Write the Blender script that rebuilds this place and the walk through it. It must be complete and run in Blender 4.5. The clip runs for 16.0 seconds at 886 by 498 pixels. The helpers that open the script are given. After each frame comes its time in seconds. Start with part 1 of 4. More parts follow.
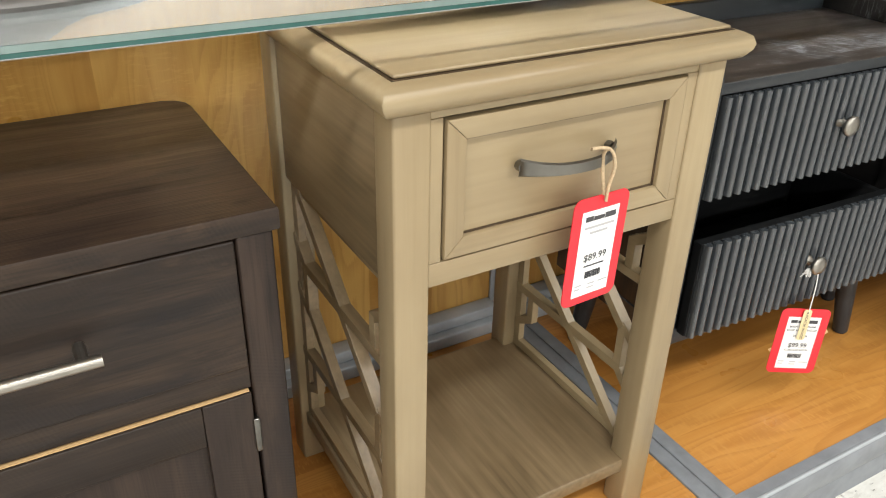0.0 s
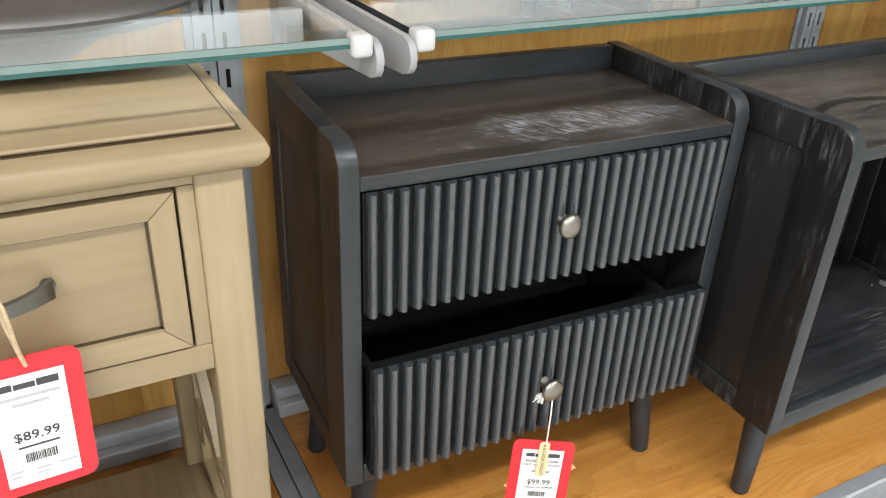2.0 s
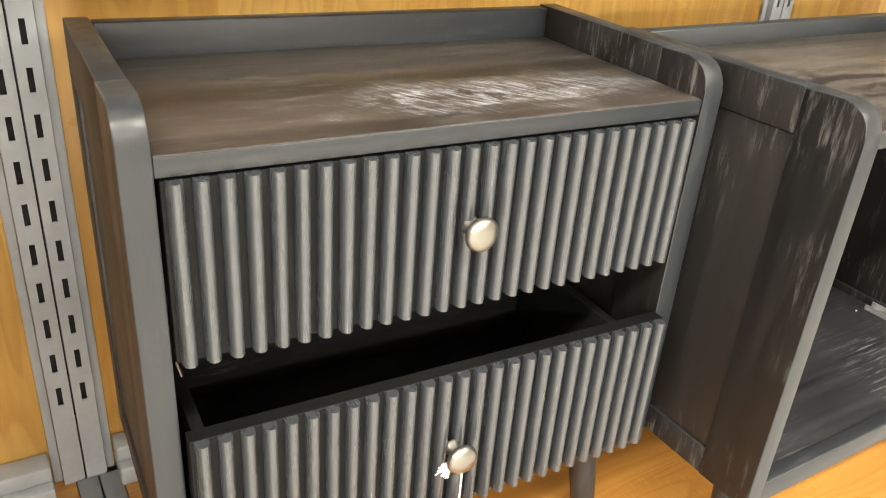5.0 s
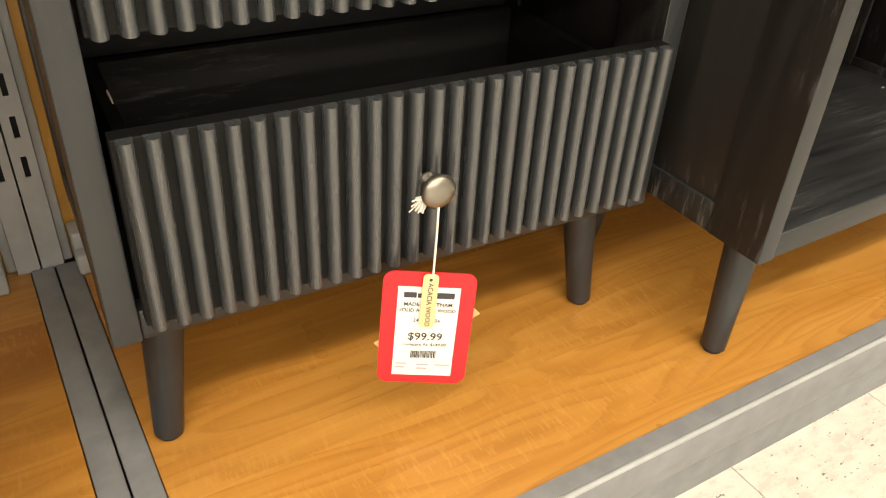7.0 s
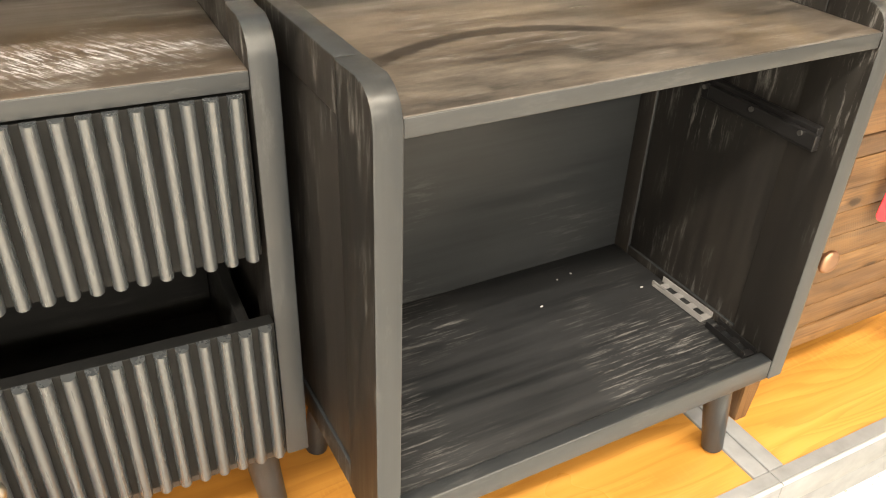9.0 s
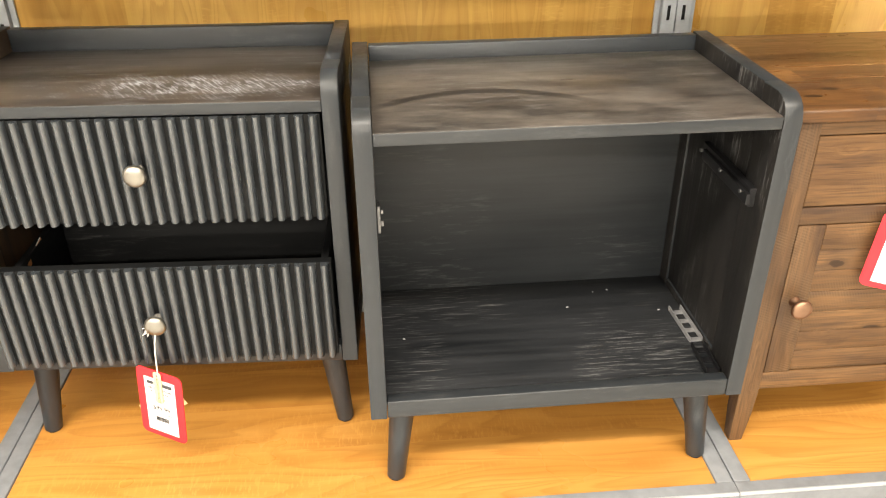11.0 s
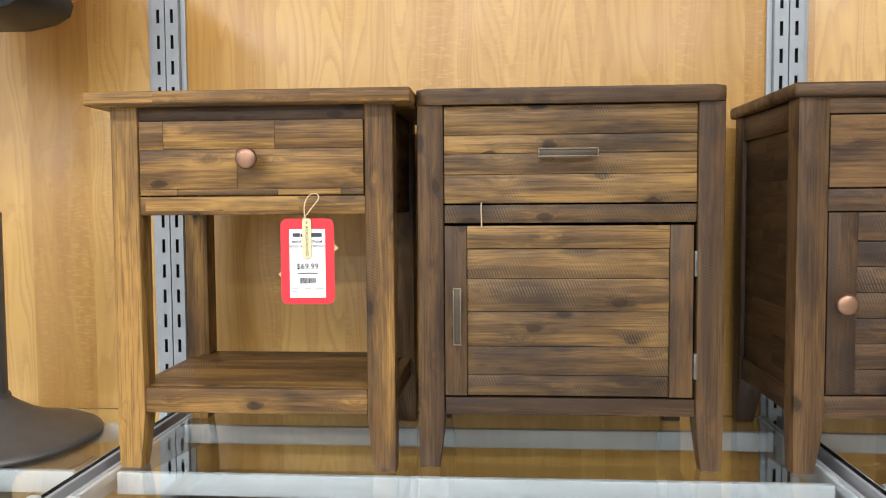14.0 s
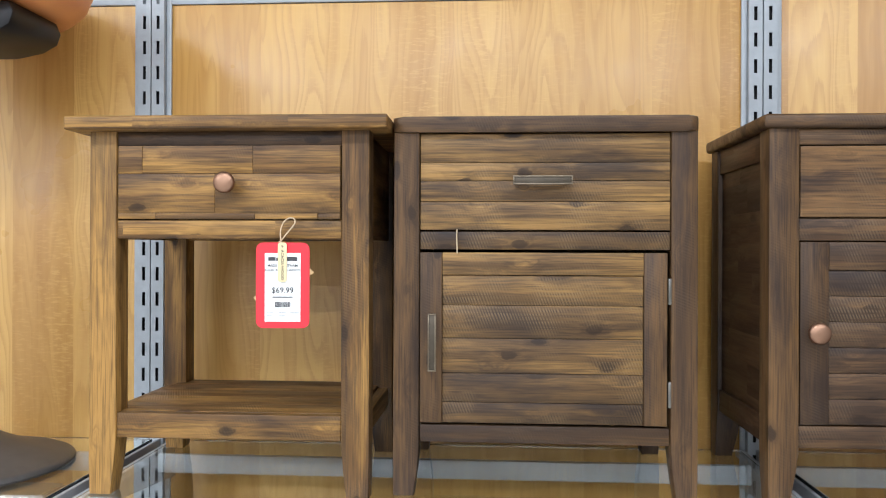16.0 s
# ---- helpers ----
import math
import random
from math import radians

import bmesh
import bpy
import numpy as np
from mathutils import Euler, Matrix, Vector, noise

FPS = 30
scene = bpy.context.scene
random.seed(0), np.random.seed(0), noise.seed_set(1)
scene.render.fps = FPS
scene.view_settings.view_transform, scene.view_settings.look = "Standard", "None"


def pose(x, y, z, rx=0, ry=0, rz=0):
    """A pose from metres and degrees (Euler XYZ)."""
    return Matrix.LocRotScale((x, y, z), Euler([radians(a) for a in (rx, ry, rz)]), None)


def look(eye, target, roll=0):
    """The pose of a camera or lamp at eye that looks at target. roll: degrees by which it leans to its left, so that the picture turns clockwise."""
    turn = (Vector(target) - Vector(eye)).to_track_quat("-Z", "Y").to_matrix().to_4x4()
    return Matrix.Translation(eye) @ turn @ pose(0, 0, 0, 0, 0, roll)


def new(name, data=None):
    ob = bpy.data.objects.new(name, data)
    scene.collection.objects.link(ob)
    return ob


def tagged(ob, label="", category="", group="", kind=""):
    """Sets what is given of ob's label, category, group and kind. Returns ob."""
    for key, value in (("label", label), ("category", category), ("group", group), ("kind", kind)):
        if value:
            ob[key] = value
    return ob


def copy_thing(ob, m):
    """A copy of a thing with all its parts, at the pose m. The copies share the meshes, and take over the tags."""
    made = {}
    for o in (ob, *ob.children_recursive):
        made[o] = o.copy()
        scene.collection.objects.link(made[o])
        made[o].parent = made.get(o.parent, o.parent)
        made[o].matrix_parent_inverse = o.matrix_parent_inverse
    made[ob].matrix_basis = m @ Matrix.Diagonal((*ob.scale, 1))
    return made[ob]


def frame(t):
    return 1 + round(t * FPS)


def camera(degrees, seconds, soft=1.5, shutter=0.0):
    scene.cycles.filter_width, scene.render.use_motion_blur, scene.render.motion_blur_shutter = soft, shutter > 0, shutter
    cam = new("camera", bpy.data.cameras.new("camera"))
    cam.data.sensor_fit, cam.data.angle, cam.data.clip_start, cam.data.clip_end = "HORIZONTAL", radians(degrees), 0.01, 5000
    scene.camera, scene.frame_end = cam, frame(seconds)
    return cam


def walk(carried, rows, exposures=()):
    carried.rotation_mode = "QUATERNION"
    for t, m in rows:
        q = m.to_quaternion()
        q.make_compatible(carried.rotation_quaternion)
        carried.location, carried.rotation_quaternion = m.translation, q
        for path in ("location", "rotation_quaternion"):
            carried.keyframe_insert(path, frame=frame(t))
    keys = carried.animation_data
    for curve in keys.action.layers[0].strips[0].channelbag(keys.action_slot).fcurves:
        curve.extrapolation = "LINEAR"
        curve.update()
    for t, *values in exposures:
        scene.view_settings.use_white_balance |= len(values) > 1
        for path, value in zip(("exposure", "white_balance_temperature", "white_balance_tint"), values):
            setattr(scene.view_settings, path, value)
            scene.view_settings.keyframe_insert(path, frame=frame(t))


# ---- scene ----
cam = camera(58.0, 16.0, 1.1)
PATH = [
    (0, (-0.826, -0.723, 1.159), (0.054, 0.777, 0.171), 1.4),
    (0.5, (-0.682, -0.703, 1.152), (0.196, 0.804, 0.173), 1.3),
    (1, (-0.49, -0.727, 1.145), (0.315, 0.83, 0.181), 0.6),
    (1.5, (-0.333, -0.74, 1.151), (0.468, 0.82, 0.189), 1.5),
    (2, (-0.26, -0.727, 1.169), (0.584, 0.814, 0.213), 2.5),
    (2.5, (-0.214, -0.785, 1.18), (0.637, 0.759, 0.236), 2.3),
    (3, (-0.203, -0.82, 1.176), (0.664, 0.718, 0.238), 2.2),
    (3.2, (-0.202, -0.828, 1.172), (0.667, 0.718, 0.247), 2.2),
    (5.3, (-0.03, -0.529, 0.974), (0.931, 0.969, 0.063), 4.6),
    (5.5, (-0.012, -0.532, 0.925), (0.909, 0.978, -0.008), 3.7),
    (6, (-0.019, -0.538, 0.828), (0.886, 0.929, -0.187), 3.8),
    (6.5, (-0.016, -0.548, 0.815), (0.869, 0.878, -0.274), 3.5),
    (7, (-0.03, -0.556, 0.846), (0.862, 0.829, -0.289), 3.4),
    (7.5, (-0.025, -0.56, 0.963), (0.89, 0.81, -0.171), 3.1),
    (8, (0.081, -0.57, 1.029), (0.99, 0.839, -0.061), 2.4),
    (8.5, (0.243, -0.607, 1.054), (1.112, 0.833, -0.028), 2.1),
    (8.7, (0.311, -0.614, 1.054), (1.171, 0.83, -0.03), 2.3),
    (10.8, (0.641, -1.011, 1.169), (0.797, 0.715, 0.171), -0.5),
    (11, (0.635, -1.066, 1.184), (0.776, 0.666, 0.194), -0.5),
    (11.5, (0.661, -1.136, 1.21), (0.774, 0.624, 0.267), -0.4),
    (12, (0.684, -1.155, 1.227), (0.762, 0.642, 0.35), -0.5),
    (12.5, (0.677, -1.162, 1.265), (0.686, 0.703, 0.544), -0.8),
    (13, (0.669, -1.165, 1.333), (0.624, 0.772, 0.837), -0.8),
    (13.5, (0.658, -1.18, 1.389), (0.55, 0.803, 1.149), -0.7),
    (14, (0.645, -1.184, 1.42), (0.5, 0.807, 1.307), -0.4),
    (14.5, (0.643, -1.192, 1.418), (0.484, 0.801, 1.358), -0.1),
    (15, (0.643, -1.195, 1.42), (0.489, 0.798, 1.374), 0.1),
    (15.5, (0.654, -1.198, 1.418), (0.511, 0.797, 1.387), 0.2),
    (16, (0.673, -1.189, 1.39), (0.544, 0.806, 1.391), 0.2),
]
EXPOSURE = [(0.0, -0.26, 6300, 8), (0.5, -0.38, 6300, 8), (1.5, -0.32, 6250, 8), (2.0, -0.18, 6050, 8), (2.5, -0.02, 6400, 8), (3.2, 0.14, 6900, 9), (5.5, 0.98, 7200, 9), (6.0, 0.68, 7900, 10), (7.0, -0.05, 8200, 10), (7.5, 0.2, 7700, 10), (8.0, 0.84, 7600, 10), (8.5, 1.05, 8100, 10), (11.0, 0.74, 7300, 10), (12.0, 0.4, 8200, 10), (12.6, 0.52, 8800, 10), (13.0, 0.46, 9000, 10), (13.4, 0.1, 8300, 10), (14.0, -0.26, 5900, 9), (16.0, -0.24, 5500, 9)]
walk(cam, [(t, look(eye, target, roll)) for t, eye, target, roll in PATH], EXPOSURE)

# ---- light ----
world = bpy.data.worlds.new("store_world")
scene.world = world
world.use_nodes = True
world.node_tree.nodes["Background"].inputs[0].default_value = (0.9, 0.95, 1.0, 1)
world.node_tree.nodes["Background"].inputs[1].default_value = 0.12


def ceiling_lamp(x, y, sx, sy, watts):
    data = bpy.data.lights.new("fluorescent_lamp", "AREA")
    data.shape, data.size, data.size_y, data.energy = "RECTANGLE", sx, sy, watts
    data.color = (1.0, 0.97, 0.92)
    ob = new("fluorescent_lamp", data)
    ob.location = (x, y, 3.17)
    return ob


for ly, watts in ((-1.75, 260), (-4.7, 330), (-7.6, 400)):
    ceiling_lamp(-1.6, ly, 9.0, 0.28, watts)

# ---- node helpers ----


def material(name, rough=0.5, metal=0.0, color=(0.5, 0.5, 0.5)):
    m = bpy.data.materials.new(name)
    m.use_nodes = True
    b = m.node_tree.nodes["Principled BSDF"]
    b.inputs["Base Color"].default_value = (*color, 1)
    b.inputs["Roughness"].default_value = rough
    b.inputs["Metallic"].default_value = metal
    return m, m.node_tree, b


def put(nt, sock, v):
    if isinstance(v, bpy.types.NodeSocket):
        nt.links.new(v, sock)
    elif isinstance(v, (int, float)) or len(v) == len(sock.default_value):
        sock.default_value = v
    else:
        sock.default_value = (*v, 1)


def m_(nt, op, a, b=0.0, c=0.0):
    n = nt.nodes.new("ShaderNodeMath")
    n.operation = op
    put(nt, n.inputs[0], a), put(nt, n.inputs[1], b), put(nt, n.inputs[2], c)
    return n.outputs[0]


def mix_(nt, f, a, b, blend="MIX"):
    n = nt.nodes.new("ShaderNodeMix")
    n.data_type, n.blend_type = "RGBA", blend
    put(nt, n.inputs[0], f), put(nt, n.inputs[6], a), put(nt, n.inputs[7], b)
    return n.outputs[2]


def ramp_(nt, f, stops):
    n = nt.nodes.new("ShaderNodeValToRGB")
    e = n.color_ramp.elements
    while len(e) < len(stops):
        e.new(0.5)
    for el, (p, c) in zip(e, stops):
        el.position = p
        el.color = (*c, 1) if not isinstance(c, (int, float)) else (c, c, c, 1)
    put(nt, n.inputs[0], f)
    return n.outputs[0]


def noise_(nt, v, scale, detail=3.0, rough=0.55):
    n = nt.nodes.new("ShaderNodeTexNoise")
    put(nt, n.inputs["Vector"], v)
    n.inputs["Scale"].default_value, n.inputs["Detail"].default_value, n.inputs["Roughness"].default_value = scale, detail, rough
    return n.outputs["Fac"]


def white_(nt, v):
    n = nt.nodes.new("ShaderNodeTexWhiteNoise")
    n.noise_dimensions = "3D"
    put(nt, n.inputs["Vector"], v)
    return n.outputs["Value"]


def coords(nt):
    return nt.nodes.new("ShaderNodeTexCoord").outputs["Object"]


def random_(nt):
    return nt.nodes.new("ShaderNodeObjectInfo").outputs["Random"]


def split_(nt, v):
    n = nt.nodes.new("ShaderNodeSeparateXYZ")
    put(nt, n.inputs[0], v)
    return n.outputs[0], n.outputs[1], n.outputs[2]


def join_(nt, x, y, z):
    n = nt.nodes.new("ShaderNodeCombineXYZ")
    put(nt, n.inputs[0], x), put(nt, n.inputs[1], y), put(nt, n.inputs[2], z)
    return n.outputs[0]


def bump_(nt, b, h, strength, dist=0.002):
    n = nt.nodes.new("ShaderNodeBump")
    n.inputs["Strength"].default_value, n.inputs["Distance"].default_value = strength, dist
    put(nt, n.inputs["Height"], h)
    nt.links.new(n.outputs[0], b.inputs["Normal"])


def along(nt, v, axis):
    """The coordinates as (along the grain, across, across)."""
    x, y, z = split_(nt, v)
    return {"x": (x, y, z), "y": (y, x, z), "z": (z, x, y)}[axis]


# ---- materials ----


def mix3(a, b, f):
    return tuple(x + (y - x) * f for x, y in zip(a, b))


def acacia(name, axis, dark, mid, light, plank=0.0, rough=0.42, saw=0.25, knots=1.0):
    """Oiled acacia: streaked boards, knots, saw marks."""
    m, nt, b = material(name, rough)
    b.inputs["Specular IOR Level"].default_value = 0.3
    u, v, w = along(nt, coords(nt), axis)
    r = random_(nt)
    off = m_(nt, "MULTIPLY", r, 37.0)
    across = m_(nt, "ADD", v, w)
    if plank:
        wob = m_(nt, "MULTIPLY_ADD", noise_(nt, join_(nt, m_(nt, "MULTIPLY", u, 0.3), 0, off), 3.0, 0), 0.004, across)
        row = m_(nt, "FLOOR", m_(nt, "DIVIDE", wob, plank))
        shift = white_(nt, join_(nt, row, 3.3, off))
        col = m_(nt, "FLOOR", m_(nt, "ADD", m_(nt, "DIVIDE", u, 0.24), m_(nt, "MULTIPLY", shift, 5.0)))
        board = white_(nt, join_(nt, row, col, off))
    else:
        board = r
    uo = m_(nt, "ADD", u, m_(nt, "MULTIPLY", board, 19.0))
    bo = m_(nt, "MULTIPLY", board, 11.0)
    jit = m_(nt, "MULTIPLY", noise_(nt, join_(nt, m_(nt, "MULTIPLY", uo, 40.0), m_(nt, "MULTIPLY", v, 60.0), m_(nt, "MULTIPLY_ADD", w, 60.0, bo)), 1.0, 3), 0.16)
    kn = nt.nodes.new("ShaderNodeTexVoronoi")
    kn.voronoi_dimensions = "2D"
    kn.inputs["Scale"].default_value = 1.0
    put(nt, kn.inputs["Vector"], join_(nt, m_(nt, "ADD", m_(nt, "MULTIPLY_ADD", uo, 9.0, off), jit), m_(nt, "ADD", m_(nt, "MULTIPLY_ADD", across, 17.0, bo), jit), 0))
    near = m_(nt, "POWER", m_(nt, "SUBTRACT", 1.0, m_(nt, "MINIMUM", kn.outputs["Distance"], 1.0)), 6.0)
    bend = m_(nt, "MULTIPLY_ADD", near, 0.016, m_(nt, "MULTIPLY", noise_(nt, join_(nt, m_(nt, "MULTIPLY", uo, 3.0), bo, m_(nt, "MULTIPLY", across, 7.0)), 1.0, 2), 0.014))
    g = join_(nt, m_(nt, "MULTIPLY", uo, 2.2), m_(nt, "MULTIPLY", m_(nt, "ADD", v, bend), 46.0), m_(nt, "MULTIPLY", m_(nt, "ADD", m_(nt, "ADD", w, bend), bo), 46.0))
    grain = noise_(nt, g, 1.0, 7, 0.66)
    fine = noise_(nt, join_(nt, m_(nt, "MULTIPLY", uo, 12.0), m_(nt, "MULTIPLY", v, 400.0), m_(nt, "MULTIPLY", m_(nt, "ADD", w, bo), 400.0)), 1.0, 3)
    slow = noise_(nt, join_(nt, m_(nt, "MULTIPLY", uo, 1.7), m_(nt, "MULTIPLY", m_(nt, "ADD", v, bend), 17.0), m_(nt, "MULTIPLY", m_(nt, "ADD", m_(nt, "ADD", w, bend), bo), 17.0)), 1.0, 2, 0.5)
    ring = m_(nt, "FRACT", m_(nt, "MULTIPLY_ADD", slow, 13.0, m_(nt, "MULTIPLY", fine, 0.22)))
    tone = m_(nt, "ADD", m_(nt, "MULTIPLY_ADD", grain, 0.88, 0.09), m_(nt, "MULTIPLY_ADD", board, 0.26, -0.15))
    blot = noise_(nt, join_(nt, m_(nt, "MULTIPLY", uo, 3.0), m_(nt, "MULTIPLY", v, 9.0), m_(nt, "MULTIPLY_ADD", w, 9.0, bo)), 1.0, 3)
    tone = m_(nt, "ADD", tone, m_(nt, "MULTIPLY_ADD", blot, 0.60, -0.30))
    colr = ramp_(nt, tone, [(0.28, mix3(dark, mid, 0.35)), (0.46, mid), (0.68, light)])
    colr = mix_(nt, m_(nt, "MULTIPLY", ramp_(nt, ring, [(0.45, 0.0), (0.88, 1.0), (0.97, 0.0)]), 0.16), colr, mix_(nt, 0.35, dark, mid))
    colr = mix_(nt, ramp_(nt, fine, [(0.46, 0.0), (0.66, 0.55)]), colr, dark)
    stain = noise_(nt, join_(nt, m_(nt, "MULTIPLY", uo, 4.0), m_(nt, "MULTIPLY_ADD", v, 18.0, off), m_(nt, "MULTIPLY_ADD", w, 18.0, bo)), 1.0, 4, 0.6)
    colr = mix_(nt, m_(nt, "MULTIPLY", ramp_(nt, stain, [(0.52, 0.0), (0.70, 1.0)]), 0.72), colr, [0.8 * dark[0], 0.95 * dark[1], 1.5 * dark[2]])
    spot = ramp_(nt, kn.outputs["Distance"], [(0.07, 1.0), (0.105, 0.85), (0.125, 0.35), (0.24, 0.0)])
    pick = m_(nt, "GREATER_THAN", white_(nt, kn.outputs["Position"]), 1.0 - 0.3 * knots)
    colr = mix_(nt, m_(nt, "MULTIPLY", m_(nt, "MULTIPLY", spot, pick), 0.85), colr, (0.018, 0.009, 0.005))
    nt.links.new(colr, b.inputs["Base Color"])
    sw = nt.nodes.new("ShaderNodeTexWave")
    sw.inputs["Scale"].default_value, sw.inputs["Distortion"].default_value = 70.0, 3.0
    put(nt, sw.inputs["Vector"], join_(nt, m_(nt, "ADD", u, m_(nt, "MULTIPLY", across, 0.4)), bo, 0))
    patch = ramp_(nt, noise_(nt, coords(nt), 9.0, 2), [(0.45, 0.0), (0.65, 1.0)])
    marks = m_(nt, "MULTIPLY", m_(nt, "MULTIPLY", sw.outputs["Fac"], patch), min(0.6, saw * 0.7))
    nt.links.new(mix_(nt, m_(nt, "MULTIPLY", marks, ramp_(nt, fine, [(0.4, 0.2), (0.6, 1.0)])), colr, mix_(nt, 0.5, light, (0.24, 0.19, 0.13))), b.inputs["Base Color"])
    h = m_(nt, "ADD", m_(nt, "MULTIPLY", fine, 0.6), m_(nt, "MULTIPLY", m_(nt, "MULTIPLY", sw.outputs["Fac"], patch), saw))
    bump_(nt, b, h, 0.32, 0.0014)
    nt.links.new(ramp_(nt, grain, [(0.3, rough + 0.12), (0.7, rough - 0.06)]), b.inputs["Roughness"])
    return m


A_D, A_M, A_L = (0.022, 0.0115, 0.0065), (0.145, 0.074, 0.0215), (0.375, 0.205, 0.052)
ACX = acacia("acacia_x", "x", A_D, A_M, A_L, 0.045)
ACZ = acacia("acacia_z", "z", A_D, A_M, A_L)
ACY = acacia("acacia_y", "y", A_D, A_M, A_L)
ACB = acacia("acacia_board", "x", A_D, A_M, A_L, saw=0.5)
ACDZ = acacia("acacia_dark_z", "z", (0.017, 0.0095, 0.0065), (0.060, 0.032, 0.0140), (0.135, 0.072, 0.026))
ACDX = acacia("acacia_dark_x", "x", (0.017, 0.0095, 0.0065), (0.060, 0.032, 0.0140), (0.135, 0.072, 0.026))
ACDB = acacia("acacia_dark_board", "x", (0.014, 0.0080, 0.0060), (0.070, 0.037, 0.0165), (0.180, 0.098, 0.037), saw=0.7)
ACK = acacia("acacia_weathered_board", "x", (0.013, 0.0090, 0.0080), (0.112, 0.062, 0.0225), (0.315, 0.180, 0.056), saw=0.8)
ACDY = acacia("acacia_dark_y", "y", (0.016, 0.008, 0.005), (0.045, 0.022, 0.011), (0.09, 0.045, 0.02), 0.05)
BRNX = acacia("brown_stain_x", "x", (0.050, 0.026, 0.013), (0.125, 0.064, 0.027), (0.185, 0.098, 0.041), saw=0.3, knots=0.3)
BRNZ = acacia("brown_stain_z", "z", (0.050, 0.026, 0.013), (0.115, 0.062, 0.030), (0.18, 0.100, 0.047), saw=0.6, knots=0.3)
BRNT = acacia("brown_gloss_top", "x", (0.055, 0.024, 0.010), (0.125, 0.057, 0.020), (0.22, 0.105, 0.036), 0.07, rough=0.28, saw=0.0, knots=0.3)
ESPX = acacia("espresso_x", "x", (0.009, 0.0058, 0.0044), (0.020, 0.0128, 0.0092), (0.046, 0.028, 0.017), rough=0.36, saw=0.1, knots=0.0)
ESPZ = acacia("espresso_z", "z", (0.009, 0.0056, 0.0042), (0.020, 0.0125, 0.0095), (0.036, 0.0225, 0.016), rough=0.4, saw=0.1, knots=0.0)


def black_paint(name, axis, base, worn, amount, dust, rough=0.4, spec=0.5, streak=1.0):
    """Black-stained wood: faint grain, rubbed brown patches, dusty scuffs."""
    m, nt, b = material(name, rough)
    b.inputs["Specular IOR Level"].default_value = spec
    c = coords(nt)
    u, v, w = along(nt, c, axis)
    off = m_(nt, "MULTIPLY", random_(nt), 23.0)
    g = noise_(nt, join_(nt, m_(nt, "MULTIPLY_ADD", u, 3.0, off), m_(nt, "MULTIPLY", v, 70.0), m_(nt, "MULTIPLY", w, 70.0)), 1.0, 4, 0.65)
    big = noise_(nt, join_(nt, m_(nt, "MULTIPLY_ADD", u, 2.5, off), m_(nt, "MULTIPLY", v, 6.0), m_(nt, "MULTIPLY", w, 6.0)), 1.0, 3)
    col = mix_(nt, m_(nt, "MULTIPLY", ramp_(nt, m_(nt, "MULTIPLY_ADD", g, 0.5, m_(nt, "MULTIPLY", big, 0.6)), [(0.42, 0.0), (0.68, 1.0)]), amount), base, worn)
    sc = noise_(nt, join_(nt, m_(nt, "MULTIPLY", u, 16.0), m_(nt, "MULTIPLY_ADD", v, 62.0 * streak, off), m_(nt, "MULTIPLY", w, 62.0 * streak)), 1.0, 5, 0.75)
    zone = noise_(nt, c, 5.0, 2)
    mask = m_(nt, "MULTIPLY", ramp_(nt, sc, [(0.53, 0.0), (0.71, 1.0)]), ramp_(nt, zone, [(0.43, 0.0), (0.62, 1.0)]))
    col = mix_(nt, m_(nt, "MULTIPLY", mask, dust), col, (0.22, 0.22, 0.22))
    nt.links.new(col, b.inputs["Base Color"])
    nt.links.new(ramp_(nt, m_(nt, "ADD", m_(nt, "MULTIPLY", g, 0.6), m_(nt, "MULTIPLY", zone, 0.4)), [(0.3, rough - 0.08), (0.7, rough + 0.14)]), b.inputs["Roughness"])
    bump_(nt, b, g, 0.12, 0.001)
    return m


BLK = black_paint("black_paint", "z", (0.0175, 0.0215, 0.0260), (0.040, 0.0435, 0.047), 0.5, 0.12, 0.34)
BLKX = black_paint("black_paint_x", "x", (0.0165, 0.0200, 0.0240), (0.040, 0.0430, 0.046), 0.5, 0.18, 0.34)
RIB = black_paint("ribbed_paint", "z", (0.040, 0.0460, 0.0520), (0.055, 0.0610, 0.067), 0.35, 0.03, 0.25, 1.0)
# Near-black backing: the shade between the ribs put into its colour.
RIBBACK = black_paint("rib_gap_shade", "z", (0.005, 0.0055, 0.006), (0.010, 0.0105, 0.011), 0.5, 0.05, 0.55, 0.2)
BLKSIDE = black_paint("rubbed_black", "z", (0.0085, 0.0083, 0.0087), (0.032, 0.028, 0.025), 0.42, 1.0, 0.5, 0.3, 2.2)
BRNSIDE = black_paint("rubbed_brown", "z", (0.014, 0.010, 0.008), (0.095, 0.054, 0.026), 0.9, 0.1, 0.5)
BLKTOP = black_paint("dusty_black_top", "x", (0.015, 0.0135, 0.013), (0.068, 0.053, 0.043), 0.9, 0.6, 0.34, 0.5, 1.6)
FLOORDUST = black_paint("dusty_inside_floor", "x", (0.0075, 0.0088, 0.0105), (0.034, 0.036, 0.040), 0.8, 0.9, 0.5, 0.35, 4.0)
INSIDE = black_paint("inside_black", "x", (0.0115, 0.0142, 0.0170), (0.029, 0.0330, 0.037), 0.7, 0.35, 0.42, 0.45, 2.0)
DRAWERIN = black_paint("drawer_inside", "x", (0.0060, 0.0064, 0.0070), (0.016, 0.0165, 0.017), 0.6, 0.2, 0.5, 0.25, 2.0)


